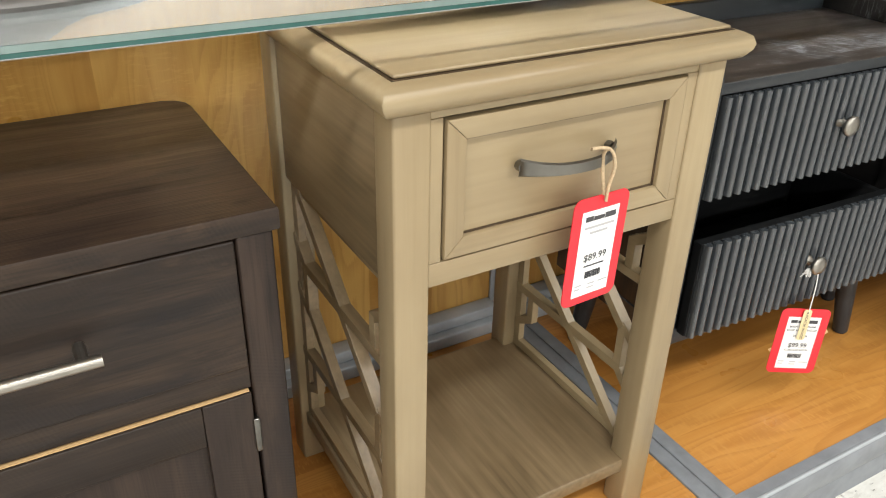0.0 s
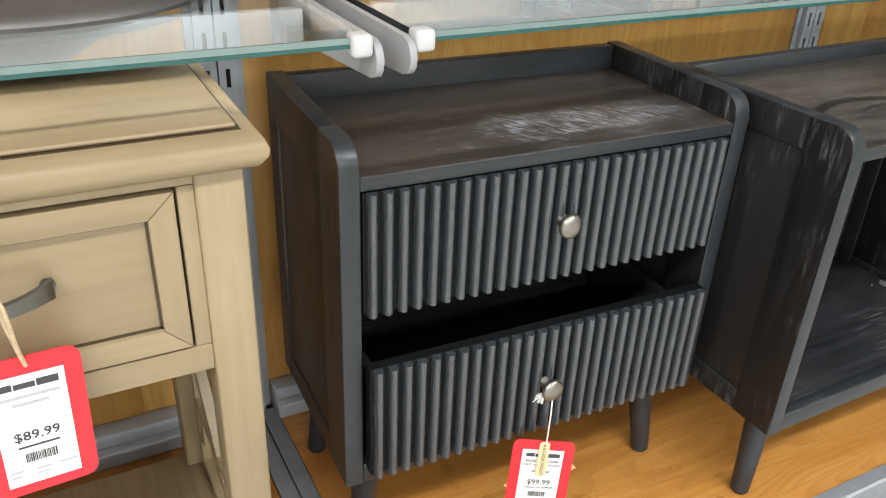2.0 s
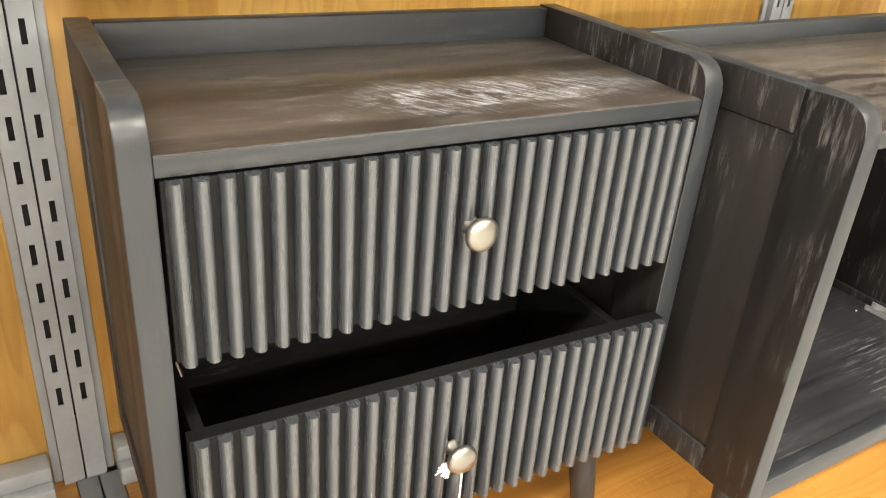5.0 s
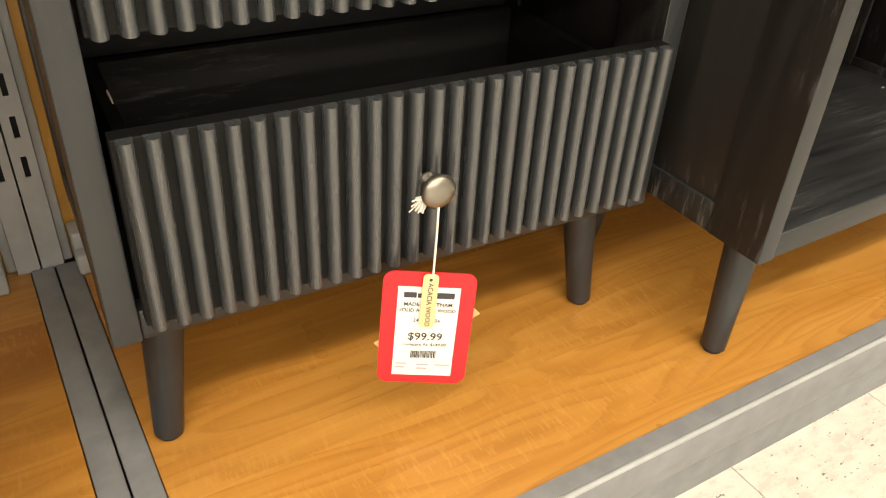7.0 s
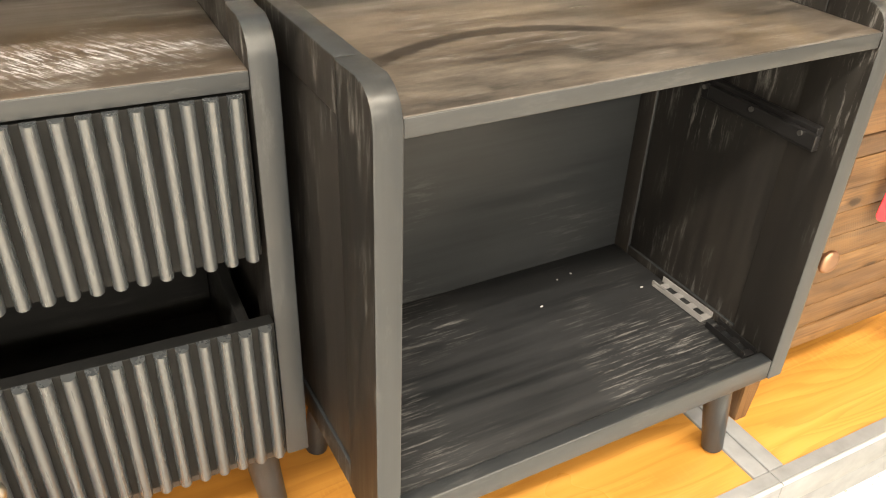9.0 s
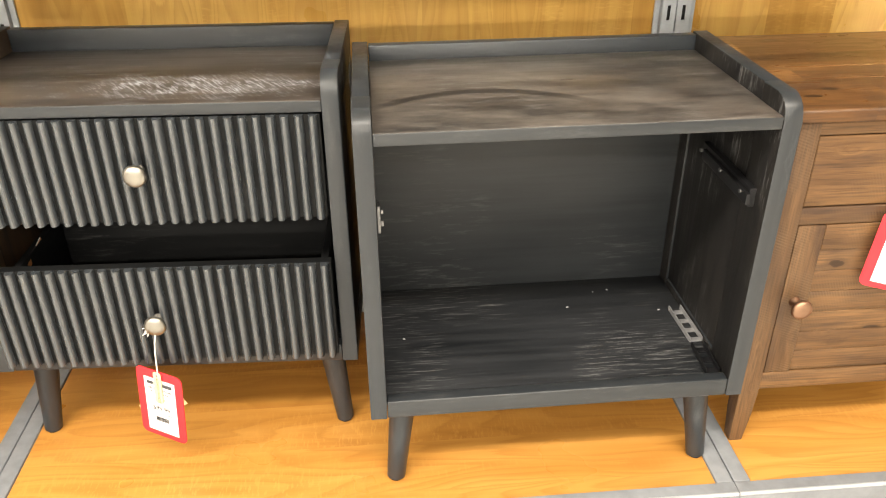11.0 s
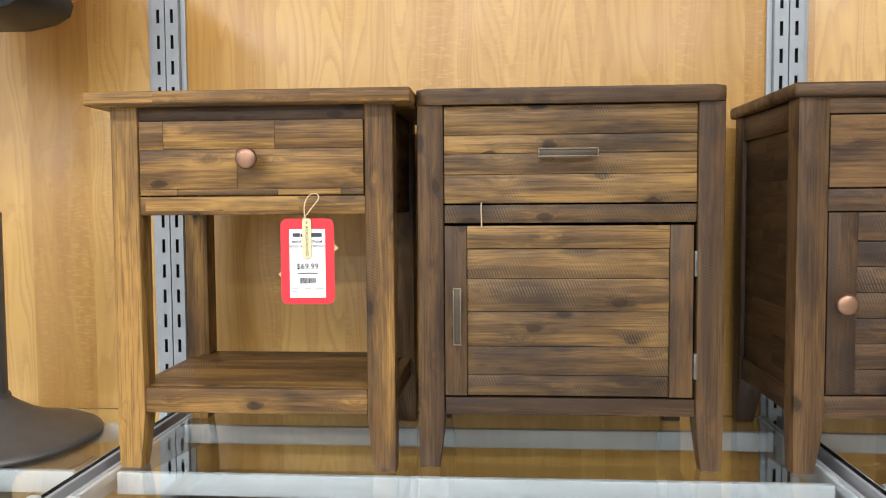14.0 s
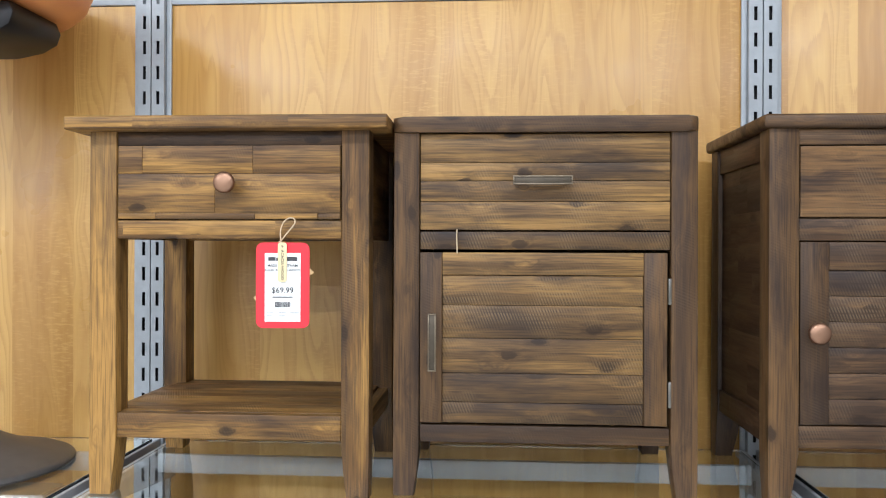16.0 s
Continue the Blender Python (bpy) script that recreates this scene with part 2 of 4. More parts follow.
def scuffed_top():
    """The dusty top with a patch of white chalky scuffs and one curved drag mark."""
    m = BLKTOP.copy()
    m.name = "scuffed_black_top"
    nt = m.node_tree
    b = nt.nodes["Principled BSDF"]
    old = b.inputs["Base Color"].links[0].from_socket
    x, y, z = split_(nt, coords(nt))
    dx = m_(nt, "DIVIDE", m_(nt, "SUBTRACT", x, 0.37), 0.30)
    dy = m_(nt, "DIVIDE", m_(nt, "SUBTRACT", y, 0.080), 0.085)
    fall = m_(nt, "SUBTRACT", 1.0, m_(nt, "SQRT", m_(nt, "ADD", m_(nt, "MULTIPLY", dx, dx), m_(nt, "MULTIPLY", dy, dy))))
    s1 = noise_(nt, join_(nt, m_(nt, "MULTIPLY", m_(nt, "MULTIPLY_ADD", y, 0.7, x), 210.0), m_(nt, "MULTIPLY", m_(nt, "SUBTRACT", y, m_(nt, "MULTIPLY", x, 0.7)), 26.0), 0), 1.0, 4, 0.7)
    s2 = noise_(nt, join_(nt, m_(nt, "MULTIPLY", x, 13.0), m_(nt, "MULTIPLY", y, 34.0), 0.0), 1.0, 5, 0.7)
    area = ramp_(nt, m_(nt, "ADD", fall, m_(nt, "MULTIPLY_ADD", s2, 1.6, -0.8)), [(0.28, 0.0), (0.75, 1.0)])
    k = m_(nt, "MULTIPLY", m_(nt, "ADD", m_(nt, "MULTIPLY", ramp_(nt, s1, [(0.50, 0.0), (0.58, 1.0)]), 0.75), m_(nt, "MULTIPLY", ramp_(nt, s2, [(0.50, 0.0), (0.68, 1.0)]), 0.3)), area)
    nt.links.new(mix_(nt, m_(nt, "MULTIPLY", k, 0.75), old, (0.44, 0.46, 0.50)), b.inputs["Base Color"])
    return m


SCUFF = scuffed_top()


def drag_top():
    m = BLKTOP.copy()
    m.name = "dragged_black_top"
    nt = m.node_tree
    b = nt.nodes["Principled BSDF"]
    old = b.inputs["Base Color"].links[0].from_socket
    x, y, z = split_(nt, coords(nt))
    a = m_(nt, "SUBTRACT", x, 0.17)
    bow = m_(nt, "SUBTRACT", y, m_(nt, "MULTIPLY_ADD", m_(nt, "MULTIPLY", a, a), -2.6, 0.145))
    wid = m_(nt, "DIVIDE", m_(nt, "ABSOLUTE", bow), 0.017)
    ends = ramp_(nt, m_(nt, "ABSOLUTE", a), [(0.10, 1.0), (0.17, 0.0)])
    k = m_(nt, "MULTIPLY", ramp_(nt, m_(nt, "ADD", wid, m_(nt, "MULTIPLY", noise_(nt, coords(nt), 60.0, 3), 0.6)), [(0.7, 1.0), (1.2, 0.0)]), ends)
    # Pale haze: glare on the top, put into the colour.
    glare = ramp_(nt, noise_(nt, join_(nt, m_(nt, "MULTIPLY", x, 6.0), m_(nt, "MULTIPLY", y, 16.0), 0), 1.0, 6, 0.7), [(0.38, 0.0), (0.68, 1.0)])
    col = mix_(nt, m_(nt, "MULTIPLY", glare, 0.5), old, (0.23, 0.20, 0.172))
    nt.links.new(mix_(nt, m_(nt, "MULTIPLY", k, 0.8), col, (0.008, 0.007, 0.007)), b.inputs["Base Color"])
    return m


DRAG = drag_top()


def glazed(name, axis):
    """Beige paint rubbed with a brown glaze."""
    m, nt, b = material(name, 0.36)
    c = coords(nt)
    u, v, w = along(nt, c, axis)
    off = m_(nt, "MULTIPLY", random_(nt), 17.0)
    g = noise_(nt, join_(nt, m_(nt, "MULTIPLY_ADD", u, 5.0, off), m_(nt, "MULTIPLY", v, 120.0), m_(nt, "MULTIPLY", w, 120.0)), 1.0, 3)
    big = noise_(nt, join_(nt, m_(nt, "MULTIPLY_ADD", u, 3.0, off), m_(nt, "MULTIPLY", v, 8.0), m_(nt, "MULTIPLY", w, 8.0)), 1.0, 4)
    f = m_(nt, "ADD", m_(nt, "MULTIPLY", g, 0.3), m_(nt, "MULTIPLY", big, 0.7))
    nt.links.new(ramp_(nt, f, [(0.30, (0.215, 0.160, 0.090)), (0.42, (0.268, 0.203, 0.115)), (0.56, (0.300, 0.232, 0.134)), (0.7, (0.345, 0.272, 0.162))]), b.inputs["Base Color"])
    bump_(nt, b, g, 0.08, 0.001)
    return m


BGX, BGZ, BGY = glazed("beige_glaze_x", "x"), glazed("beige_glaze_z", "z"), glazed("beige_glaze_y", "y")


# Darker copy of the glaze: shade on sides and shelf put into colour.
def shaded_glaze():
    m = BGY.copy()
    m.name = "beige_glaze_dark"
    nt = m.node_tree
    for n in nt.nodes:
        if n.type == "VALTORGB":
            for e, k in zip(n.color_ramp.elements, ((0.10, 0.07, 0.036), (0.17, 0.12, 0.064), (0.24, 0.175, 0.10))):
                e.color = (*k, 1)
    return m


BGD = shaded_glaze()
GLAZE_LINE = material("glaze_line", 0.5, 0, (0.055, 0.035, 0.018))[0]


def laminate(name, axis, light, mid, dark, strip=0.13):
    """Printed maple laminate: strips of slightly different tone, fine grain and flecks."""
    m, nt, b = material(name, 0.34)
    c = coords(nt)
    u, v, w = along(nt, c, axis)
    a = {"z": v, "x": v}[axis]
    row = m_(nt, "FLOOR", m_(nt, "DIVIDE", m_(nt, "ADD", a, 5.0), strip))
    sh = white_(nt, join_(nt, row, 1.7, 0.0))
    uo = m_(nt, "MULTIPLY_ADD", sh, 9.0, u)
    warp = m_(nt, "MULTIPLY", noise_(nt, join_(nt, m_(nt, "MULTIPLY", uo, 2.0), m_(nt, "MULTIPLY", a, 8.0), 0), 1.0, 2), 0.08)
    g = noise_(nt, join_(nt, m_(nt, "MULTIPLY", uo, 1.6), m_(nt, "MULTIPLY", m_(nt, "ADD", a, warp), 30.0), sh), 1.0, 4, 0.6)
    fine = noise_(nt, join_(nt, m_(nt, "MULTIPLY", uo, 14.0), m_(nt, "MULTIPLY", a, 500.0), 0), 1.0, 2)
    fl = noise_(nt, join_(nt, m_(nt, "MULTIPLY", uo, 240.0), m_(nt, "MULTIPLY", a, 55.0), sh), 1.0, 2)
    slow = noise_(nt, join_(nt, m_(nt, "MULTIPLY", uo, 0.9), m_(nt, "MULTIPLY", m_(nt, "ADD", a, warp), 9.0), m_(nt, "MULTIPLY", sh, 7.0)), 1.0, 2, 0.45)
    ring = m_(nt, "FRACT", m_(nt, "MULTIPLY_ADD", slow, 22.0, m_(nt, "MULTIPLY", fine, 0.35)))
    t = m_(nt, "ADD", m_(nt, "MULTIPLY", g, 0.75), m_(nt, "MULTIPLY_ADD", sh, 0.46, -0.12))
    col = ramp_(nt, t, [(0.3, light), (0.52, mid), (0.78, dark)])
    col = mix_(nt, m_(nt, "MULTIPLY", fine, 0.22), col, dark)
    col = mix_(nt, m_(nt, "MULTIPLY", ramp_(nt, ring, [(0.4, 0.0), (0.9, 1.0), (1.0, 0.0)]), 0.45), col, dark)
    col = mix_(nt, m_(nt, "MULTIPLY", ramp_(nt, fl, [(0.52, 0.0), (0.66, 1.0)]), m_(nt, "MULTIPLY", ramp_(nt, slow, [(0.45, 0.0), (0.65, 1.0)]), 0.5)), col, light)
    nt.links.new(col, b.inputs["Base Color"])
    bump_(nt, b, fine, 0.03, 0.0005)
    nt.links.new(ramp_(nt, noise_(nt, c, 6.0, 3), [(0.3, 0.26), (0.7, 0.42)]), b.inputs["Roughness"])
    return m


WALLWOOD = laminate("maple_laminate_wall", "z", (0.615, 0.375, 0.110), (0.515, 0.292, 0.076), (0.38, 0.190, 0.042))
DECKWOOD = laminate("maple_laminate_deck", "x", (0.56, 0.28, 0.070), (0.475, 0.215, 0.046), (0.33, 0.132, 0.025), 0.11)


def painted(name, color, rough, metal=0.0, spread=0.15, scale=40.0, bump=0.05):
    m, nt, b = material(name, rough, metal, color)
    c = coords(nt)
    n1, n2 = noise_(nt, c, scale, 4, 0.6), noise_(nt, c, scale / 9, 3)
    f = m_(nt, "ADD", m_(nt, "MULTIPLY", n1, 0.5), m_(nt, "MULTIPLY", n2, 0.5))
    lo, hi = [k * (1 - spread) for k in color], [min(1, k * (1 + spread)) for k in color]
    nt.links.new(ramp_(nt, f, [(0.35, lo), (0.65, hi)]), b.inputs["Base Color"])
    nt.links.new(ramp_(nt, n2, [(0.3, max(0.05, rough - 0.07)), (0.7, rough + 0.08)]), b.inputs["Roughness"])
    bump_(nt, b, n1, bump, 0.001)
    return m


STEEL = painted("grey_enamel", (0.36, 0.385, 0.41), 0.42, 0.0, 0.10)
SCRAPED = painted("scraped_grey_enamel", (0.200, 0.213, 0.232), 0.5, 0.0, 0.22, 26.0, 0.1)
BRACKET = painted("pale_bracket", (0.31, 0.315, 0.325), 0.36, 0.0, 0.06)
CLIP = painted("white_clip", (0.52, 0.525, 0.53), 0.4, 0.0, 0.03)
SLOTBACK = material("slot_dark", 0.8, 0, (0.012, 0.012, 0.012))[0]
NICKEL = painted("brushed_nickel", (0.31, 0.295, 0.265), 0.36, 1.0, 0.08)
COPPER = painted("antique_copper", (0.32, 0.19, 0.125), 0.44, 1.0, 0.14)
PEWTER = painted("dark_pewter", (0.17, 0.165, 0.15), 0.34, 1.0, 0.2)
BRONZE = painted("antique_bronze", (0.20, 0.165, 0.12), 0.38, 1.0, 0.25)
DARKBRONZE = painted("dark_bronze_plate", (0.085, 0.070, 0.052), 0.42, 0.8, 0.25)
BRIGHT = painted("zinc_plate", (0.24, 0.24, 0.245), 0.42, 1.0, 0.1)
ZINC = painted("bright_zinc", (0.34, 0.34, 0.35), 0.3, 0.35, 0.15)
GUN = painted("gunmetal", (0.125, 0.12, 0.115), 0.46, 0.6, 0.12, 30.0)
BLACKMETAL = painted("black_metal", (0.02, 0.02, 0.022), 0.4, 0.5, 0.2)
SEATWOOD = painted("orange_seat", (0.72, 0.30, 0.10), 0.3, 0.0, 0.08, 12.0)
TAGRED = painted("red_card", (0.70, 0.022, 0.035), 0.45, 0.0, 0.05)
PAPER = painted("white_paper", (0.80, 0.80, 0.79), 0.6, 0.0, 0.02)
FAINT = material("faded_ink", 0.6, 0, (0.42, 0.42, 0.43))[0]
INK = material("ink", 0.6, 0, (0.05, 0.05, 0.055))[0]
CREAM = painted("cream_card", (0.70, 0.58, 0.33), 0.55, 0.0, 0.05)
KRAFT = painted("kraft_card", (0.55, 0.36, 0.17), 0.7, 0.0, 0.08)
TWINE = painted("jute_twine", (0.50, 0.38, 0.24), 0.9, 0.0, 0.3, 300.0, 0.4)
STRING = painted("white_string", (0.75, 0.74, 0.71), 0.8, 0.0, 0.1, 300.0, 0.3)
PLASTER = painted("pale_wall_paint", (0.74, 0.72, 0.69), 0.7, 0.0, 0.05, 5.0)
TEAL = painted("glass_edge_teal", (0.02, 0.085, 0.075), 0.12, 0.0, 0.15)
EDGEHI = painted("glass_edge_highlight", (0.17, 0.23, 0.22), 0.1, 0.0, 0.1)


def glass():
    m, nt, b = material("clear_glass", 0.02, 0.0, (0.93, 0.975, 0.96))
    b.inputs["Transmission Weight"].default_value = 1.0
    b.inputs["IOR"].default_value = 1.45
    return m


GLASS = glass()


def vinyl():
    m, nt, b = material("vinyl_tile", 0.3)
    c = coords(nt)
    x, y, z = split_(nt, c)
    off = m_(nt, "MULTIPLY", random_(nt), 61.0)
    v = join_(nt, m_(nt, "MULTIPLY", x, 1.0), m_(nt, "MULTIPLY", y, 2.2), off)
    n1 = noise_(nt, v, 26.0, 4, 0.7)
    n2 = noise_(nt, v, 72.0, 2, 0.5)
    col = ramp_(nt, n1, [(0.35, (0.62, 0.605, 0.565)), (0.65, (0.74, 0.73, 0.69))])
    fleck = m_(nt, "MULTIPLY", ramp_(nt, n2, [(0.685, 0.0), (0.71, 1.0)]), 0.9)
    nt.links.new(mix_(nt, fleck, col, (0.10, 0.095, 0.085)), b.inputs["Base Color"])
    nt.links.new(ramp_(nt, n1, [(0.3, 0.22), (0.7, 0.4)]), b.inputs["Roughness"])
    return m


VINYL = vinyl()
GROUT = material("floor_joint", 0.8, 0, (0.16, 0.15, 0.13))[0]

# ---- mesh helpers ----


def thing(name, label, category, at=(0, 0, 0), turn=0.0, group="", kind=""):
    ob = new(name)
    ob.location, ob.rotation_euler = at, (0, 0, radians(turn))
    ob.empty_display_size = 0.05
    return tagged(ob, label, category, group, kind)


def part(name, bm, mat, parent=None, label=""):
    me = bpy.data.meshes.new(name)
    bmesh.ops.recalc_face_normals(bm, faces=bm.faces)
    bm.to_mesh(me)
    bm.free()
    me.materials.append(mat)
    ob = new(name, me)
    if parent:
        ob.parent = parent
    return tagged(ob, label)


def smooth(ob, angle=40):
    ob.data.shade_smooth()
    ob.data.set_sharp_from_angle(angle=radians(angle))
    return ob


def boxes(*items, r=0.0015, seg=2):
    """A bmesh of bevelled boxes, each (x0, y0, z0, x1, y1, z1)."""
    bm = bmesh.new()
    for x0, y0, z0, x1, y1, z1 in items:
        m = Matrix.Translation(((x0 + x1) / 2, (y0 + y1) / 2, (z0 + z1) / 2)) @ Matrix.Diagonal((x1 - x0, y1 - y0, z1 - z0, 1))
        made = bmesh.ops.create_cube(bm, size=1, matrix=m)
        if r:
            es = list({e for v in made["verts"] for e in v.link_edges})
            bmesh.ops.bevel(bm, geom=es, offset=min(r, 0.45 * min(x1 - x0, y1 - y0, z1 - z0)), segments=seg, profile=0.5, affect="EDGES")
    return bm


def box(name, mat, parent, *dims, r=0.0015, label="", seg=2):
    return smooth(part(name, boxes(dims, r=r, seg=seg), mat, parent, label), 50)


def extrude(points, axis, a, b, r=0.0):
    """A prism over a closed outline; points are the two other coordinates in order."""
    bm = bmesh.new()
    put3 = {"x": lambda p, t: (t, p[0], p[1]), "y": lambda p, t: (p[0], t, p[1]), "z": lambda p, t: (p[0], p[1], t)}[axis]
    lo, hi = [bm.verts.new(put3(p, a)) for p in points], [bm.verts.new(put3(p, b)) for p in points]
    n = len(points)
    bm.faces.new(lo), bm.faces.new(hi[::-1])
    for i in range(n):
        bm.faces.new((lo[i], lo[(i + 1) % n], hi[(i + 1) % n], hi[i]))
    if r:
        es = [e for e in bm.edges if (e.verts[0] in lo) == (e.verts[1] in lo)]
        bmesh.ops.bevel(bm, geom=es, offset=r, segments=2, profile=0.5, affect="EDGES")
    return bm


def lathe(profile, steps=32, axis=None):
    """A turned shape: profile of (radius, height)."""
    bm = bmesh.new()
    rings = []
    for rad, h in profile:
        if rad < 1e-6:
            rings.append([bm.verts.new((0, 0, h))])
        else:
            rings.append([bm.verts.new((rad * math.cos(2 * math.pi * i / steps), rad * math.sin(2 * math.pi * i / steps), h)) for i in range(steps)])
    for p, q in zip(rings, rings[1:]):
        for i in range(steps):
            j = (i + 1) % steps
            f = [p[i % len(p)], p[j % len(p)], q[j % len(q)], q[i % len(q)]]
            f = list(dict.fromkeys(f))
            if len(f) > 2:
                bm.faces.new(f)
    for ring in (rings[0], rings[-1]):
        if len(ring) > 2:
            bm.faces.new(ring)
    if axis is not None:
        bmesh.ops.transform(bm, matrix=axis, verts=bm.verts)
    return bm


def rod(a, b, r0, r1=None, steps=14):
    a, b = Vector(a), Vector(b)
    d = b - a
    m = Matrix.Translation(a) @ d.to_track_quat("Z", "Y").to_matrix().to_4x4()
    return lathe([(r0, 0), (r1 if r1 is not None else r0, d.length)], steps, m)


def tube(name, pts, radius, mat, parent, label=""):
    cu = bpy.data.curves.new(name, "CURVE")
    cu.dimensions, cu.bevel_depth, cu.bevel_resolution = "3D", radius, 2
    sp = cu.splines.new("NURBS")
    sp.points.add(len(pts) - 1)
    for p, q in zip(sp.points, pts):
        p.co = (*q, 1)
    sp.use_endpoint_u, sp.order_u = True, 3
    cu.materials.append(mat)
    ob = new(name, cu)
    ob.parent = parent
    return tagged(ob, label)


def rounded(w, h, r, n=5):
    """The outline of a rounded rectangle about the middle."""
    out = []
    for cx, cy, a0 in ((w / 2 - r, h / 2 - r, 0), (-w / 2 + r, h / 2 - r, 90), (-w / 2 + r, -h / 2 + r, 180), (w / 2 - r, -h / 2 + r, 270)):
        for i in range(n + 1):
            a = radians(a0 + 90 * i / n)
            out.append((cx + r * math.cos(a), cy + r * math.sin(a)))
    return out


def front_knob(name, mat, parent, x, y, z, r=0.0165, reach=0.026):
    m = Matrix.Translation((x, y, z)) @ Matrix.Rotation(radians(90), 4, "X")
    prof = [(0.009, 0), (0.0085, 0.003), (0.0055, 0.006), (0.006, reach - 0.012), (r * 0.9, reach - 0.009), (r, reach - 0.006), (r * 0.97, reach - 0.003), (r * 0.8, reach), (r * 0.4, reach + 0.0015), (0, reach + 0.002)]
    return smooth(part(name, lathe(prof, 28, m), mat, parent, "round knob"), 60)


# ---- the setting ----
DECK, WALL, FRONT = 0.23, 0.40, -0.190
LEFT, RIGHT = -0.021, 1.187
BAY = RIGHT - LEFT
SEAMS = [LEFT - BAY, LEFT, RIGHT, RIGHT + BAY]
DECK_SEAMS = [-1.178, -0.006, 1.166, 2.338]
GLASS_TOP, LIFT, RISE = 1.009, 0.003, 0.005
ARMS = [LEFT - BAY - 0.005, 0.013, 1.1645, RIGHT + BAY]
CEIL = 3.2

floor = thing("floor", "white speckled vinyl tile shop floor", "floor", kind="structure")
floor.location.z = -0.012
box("underlay", GROUT, floor, -7.5, -9.5, -0.05, 5.5, 1.0, -0.004, r=0)
ceiling = part("ceiling", boxes((-7.5, -9.5, CEIL, 5.5, 1.0, CEIL + 0.1), r=0), PLASTER)
tagged(ceiling, "plain pale ceiling over the aisle", "ceiling", kind="structure")
for nm, dims in (("wall_back", (-7.5, 0.62, -0.012, 5.5, 0.72, CEIL)), ("wall_left", (-7.6, -9.5, -0.012, -7.5, 0.72, CEIL)), ("wall_right", (5.5, -9.5, -0.012, 5.6, 0.72, CEIL)), ("wall_aisle", (-7.5, -9.6, -0.012, 5.5, -9.5, CEIL))):
    tagged(part(nm, boxes(dims, r=0), PLASTER), "plain pale painted shop wall", "wall", kind="structure")

wall = thing("wall_fixture", "maple laminate back panels framed by slotted grey standards", "display wall", kind="structure")
for i, (a, b) in enumerate(zip([SEAMS[0] - BAY] + SEAMS, SEAMS + [SEAMS[-1] + BAY])):
    box("panel", WALLWOOD, wall, a + 0.004, WALL, DECK, b - 0.004, WALL + 0.018, 1.885, r=0.001)
    box("panel", WALLWOOD, wall, a + 0.004, WALL, 1.905, b - 0.004, WALL + 0.018, 2.7, r=0.001)
    box("seam_strip", STEEL, wall, a + 0.004, WALL - 0.004, 1.886, b - 0.004, WALL + 0.01, 1.904, r=0.001)
    box("base_rail", STEEL, wall, a + 0.04, WALL - 0.052, DECK, b - 0.04, WALL - 0.001, DECK + 0.028, r=0.003)
    box("base_rail", STEEL, wall, a + 0.04, WALL - 0.036, DECK + 0.0285, b - 0.04, WALL - 0.001, DECK + 0.052, r=0.003)


def standard(x):
    """A double slotted upright: two channels with punched slots."""
    ob = thing("slotted_standard", "grey enamelled double slotted wall standard", "shelf upright", (x, WALL, DECK), group="wall standards")
    top, y0, y1 = 2.45, -0.016, -0.014
    for side in (-1, 1):
        c = side * 0.0140
        items = [(c - 0.0128, y0, 0, c - 0.0032, y1, top), (c + 0.0032, y0, 0, c + 0.0128, y1, top), (c - 0.0032, y0, 0, c + 0.0032, y1, 0.13)]
        z = 0.13
        while z < top - 0.06:
            items.append((c - 0.0032, y0, z + 0.027, c + 0.0032, y1, z + 0.0508))
            z += 0.0508
        items += [(c - 0.0128, y1, 0, c - 0.0113, 0, top), (c + 0.0113, y1, 0, c + 0.0128, 0, top)]
        part("channel", boxes(*items, r=0), STEEL, ob)
    part("slot_back", boxes((-0.025, -0.0035, 0.1, 0.025, -0.001, top), r=0), SLOTBACK, ob)
    box("flange", STEEL, ob, -0.038, -0.006, 0.0, -0.0275, -0.0005, top, r=0.001)
    box("flange", STEEL, ob, 0.0275, -0.006, 0.0, 0.038, -0.0005, top, r=0.001)
    return ob


for sx in SEAMS:
    standard(sx)

platform = thing("platform", "low display platform with maple deck and grey metal rim", "platform", kind="structure")
for a, b in zip([DECK_SEAMS[0] - BAY] + DECK_SEAMS, DECK_SEAMS + [DECK_SEAMS[-1] + BAY]):
    box("deck_panel", DECKWOOD, platform, a + 0.0285, FRONT + 0.001, DECK - 0.02, b - 0.0285, WALL - 0.001, DECK, r=0.001)
for sx in DECK_SEAMS:
    box("seam_bar", SCRAPED, platform, sx - 0.0275, FRONT + 0.001, DECK - 0.02, sx - 0.001, WALL - 0.0175, DECK + 0.003, r=0.0015)
    box("seam_bar", SCRAPED, platform, sx + 0.001, FRONT + 0.001, DECK - 0.02, sx + 0.0275, WALL - 0.0175, DECK + 0.003, r=0.0015)
rim = [(FRONT, DECK + 0.002), (FRONT, DECK - 0.05), (FRONT + 0.05, DECK - 0.08), (FRONT + 0.05, -0.012), (FRONT + 0.043, -0.012), (FRONT + 0.038, DECK - 0.11),
       (FRONT - 0.008, DECK - 0.085), (FRONT - 0.019, DECK - 0.06), (FRONT - 0.024, DECK - 0.03), (FRONT - 0.024, DECK - 0.006), (FRONT - 0.021, DECK + 0.001), (FRONT - 0.016, DECK + 0.002)]
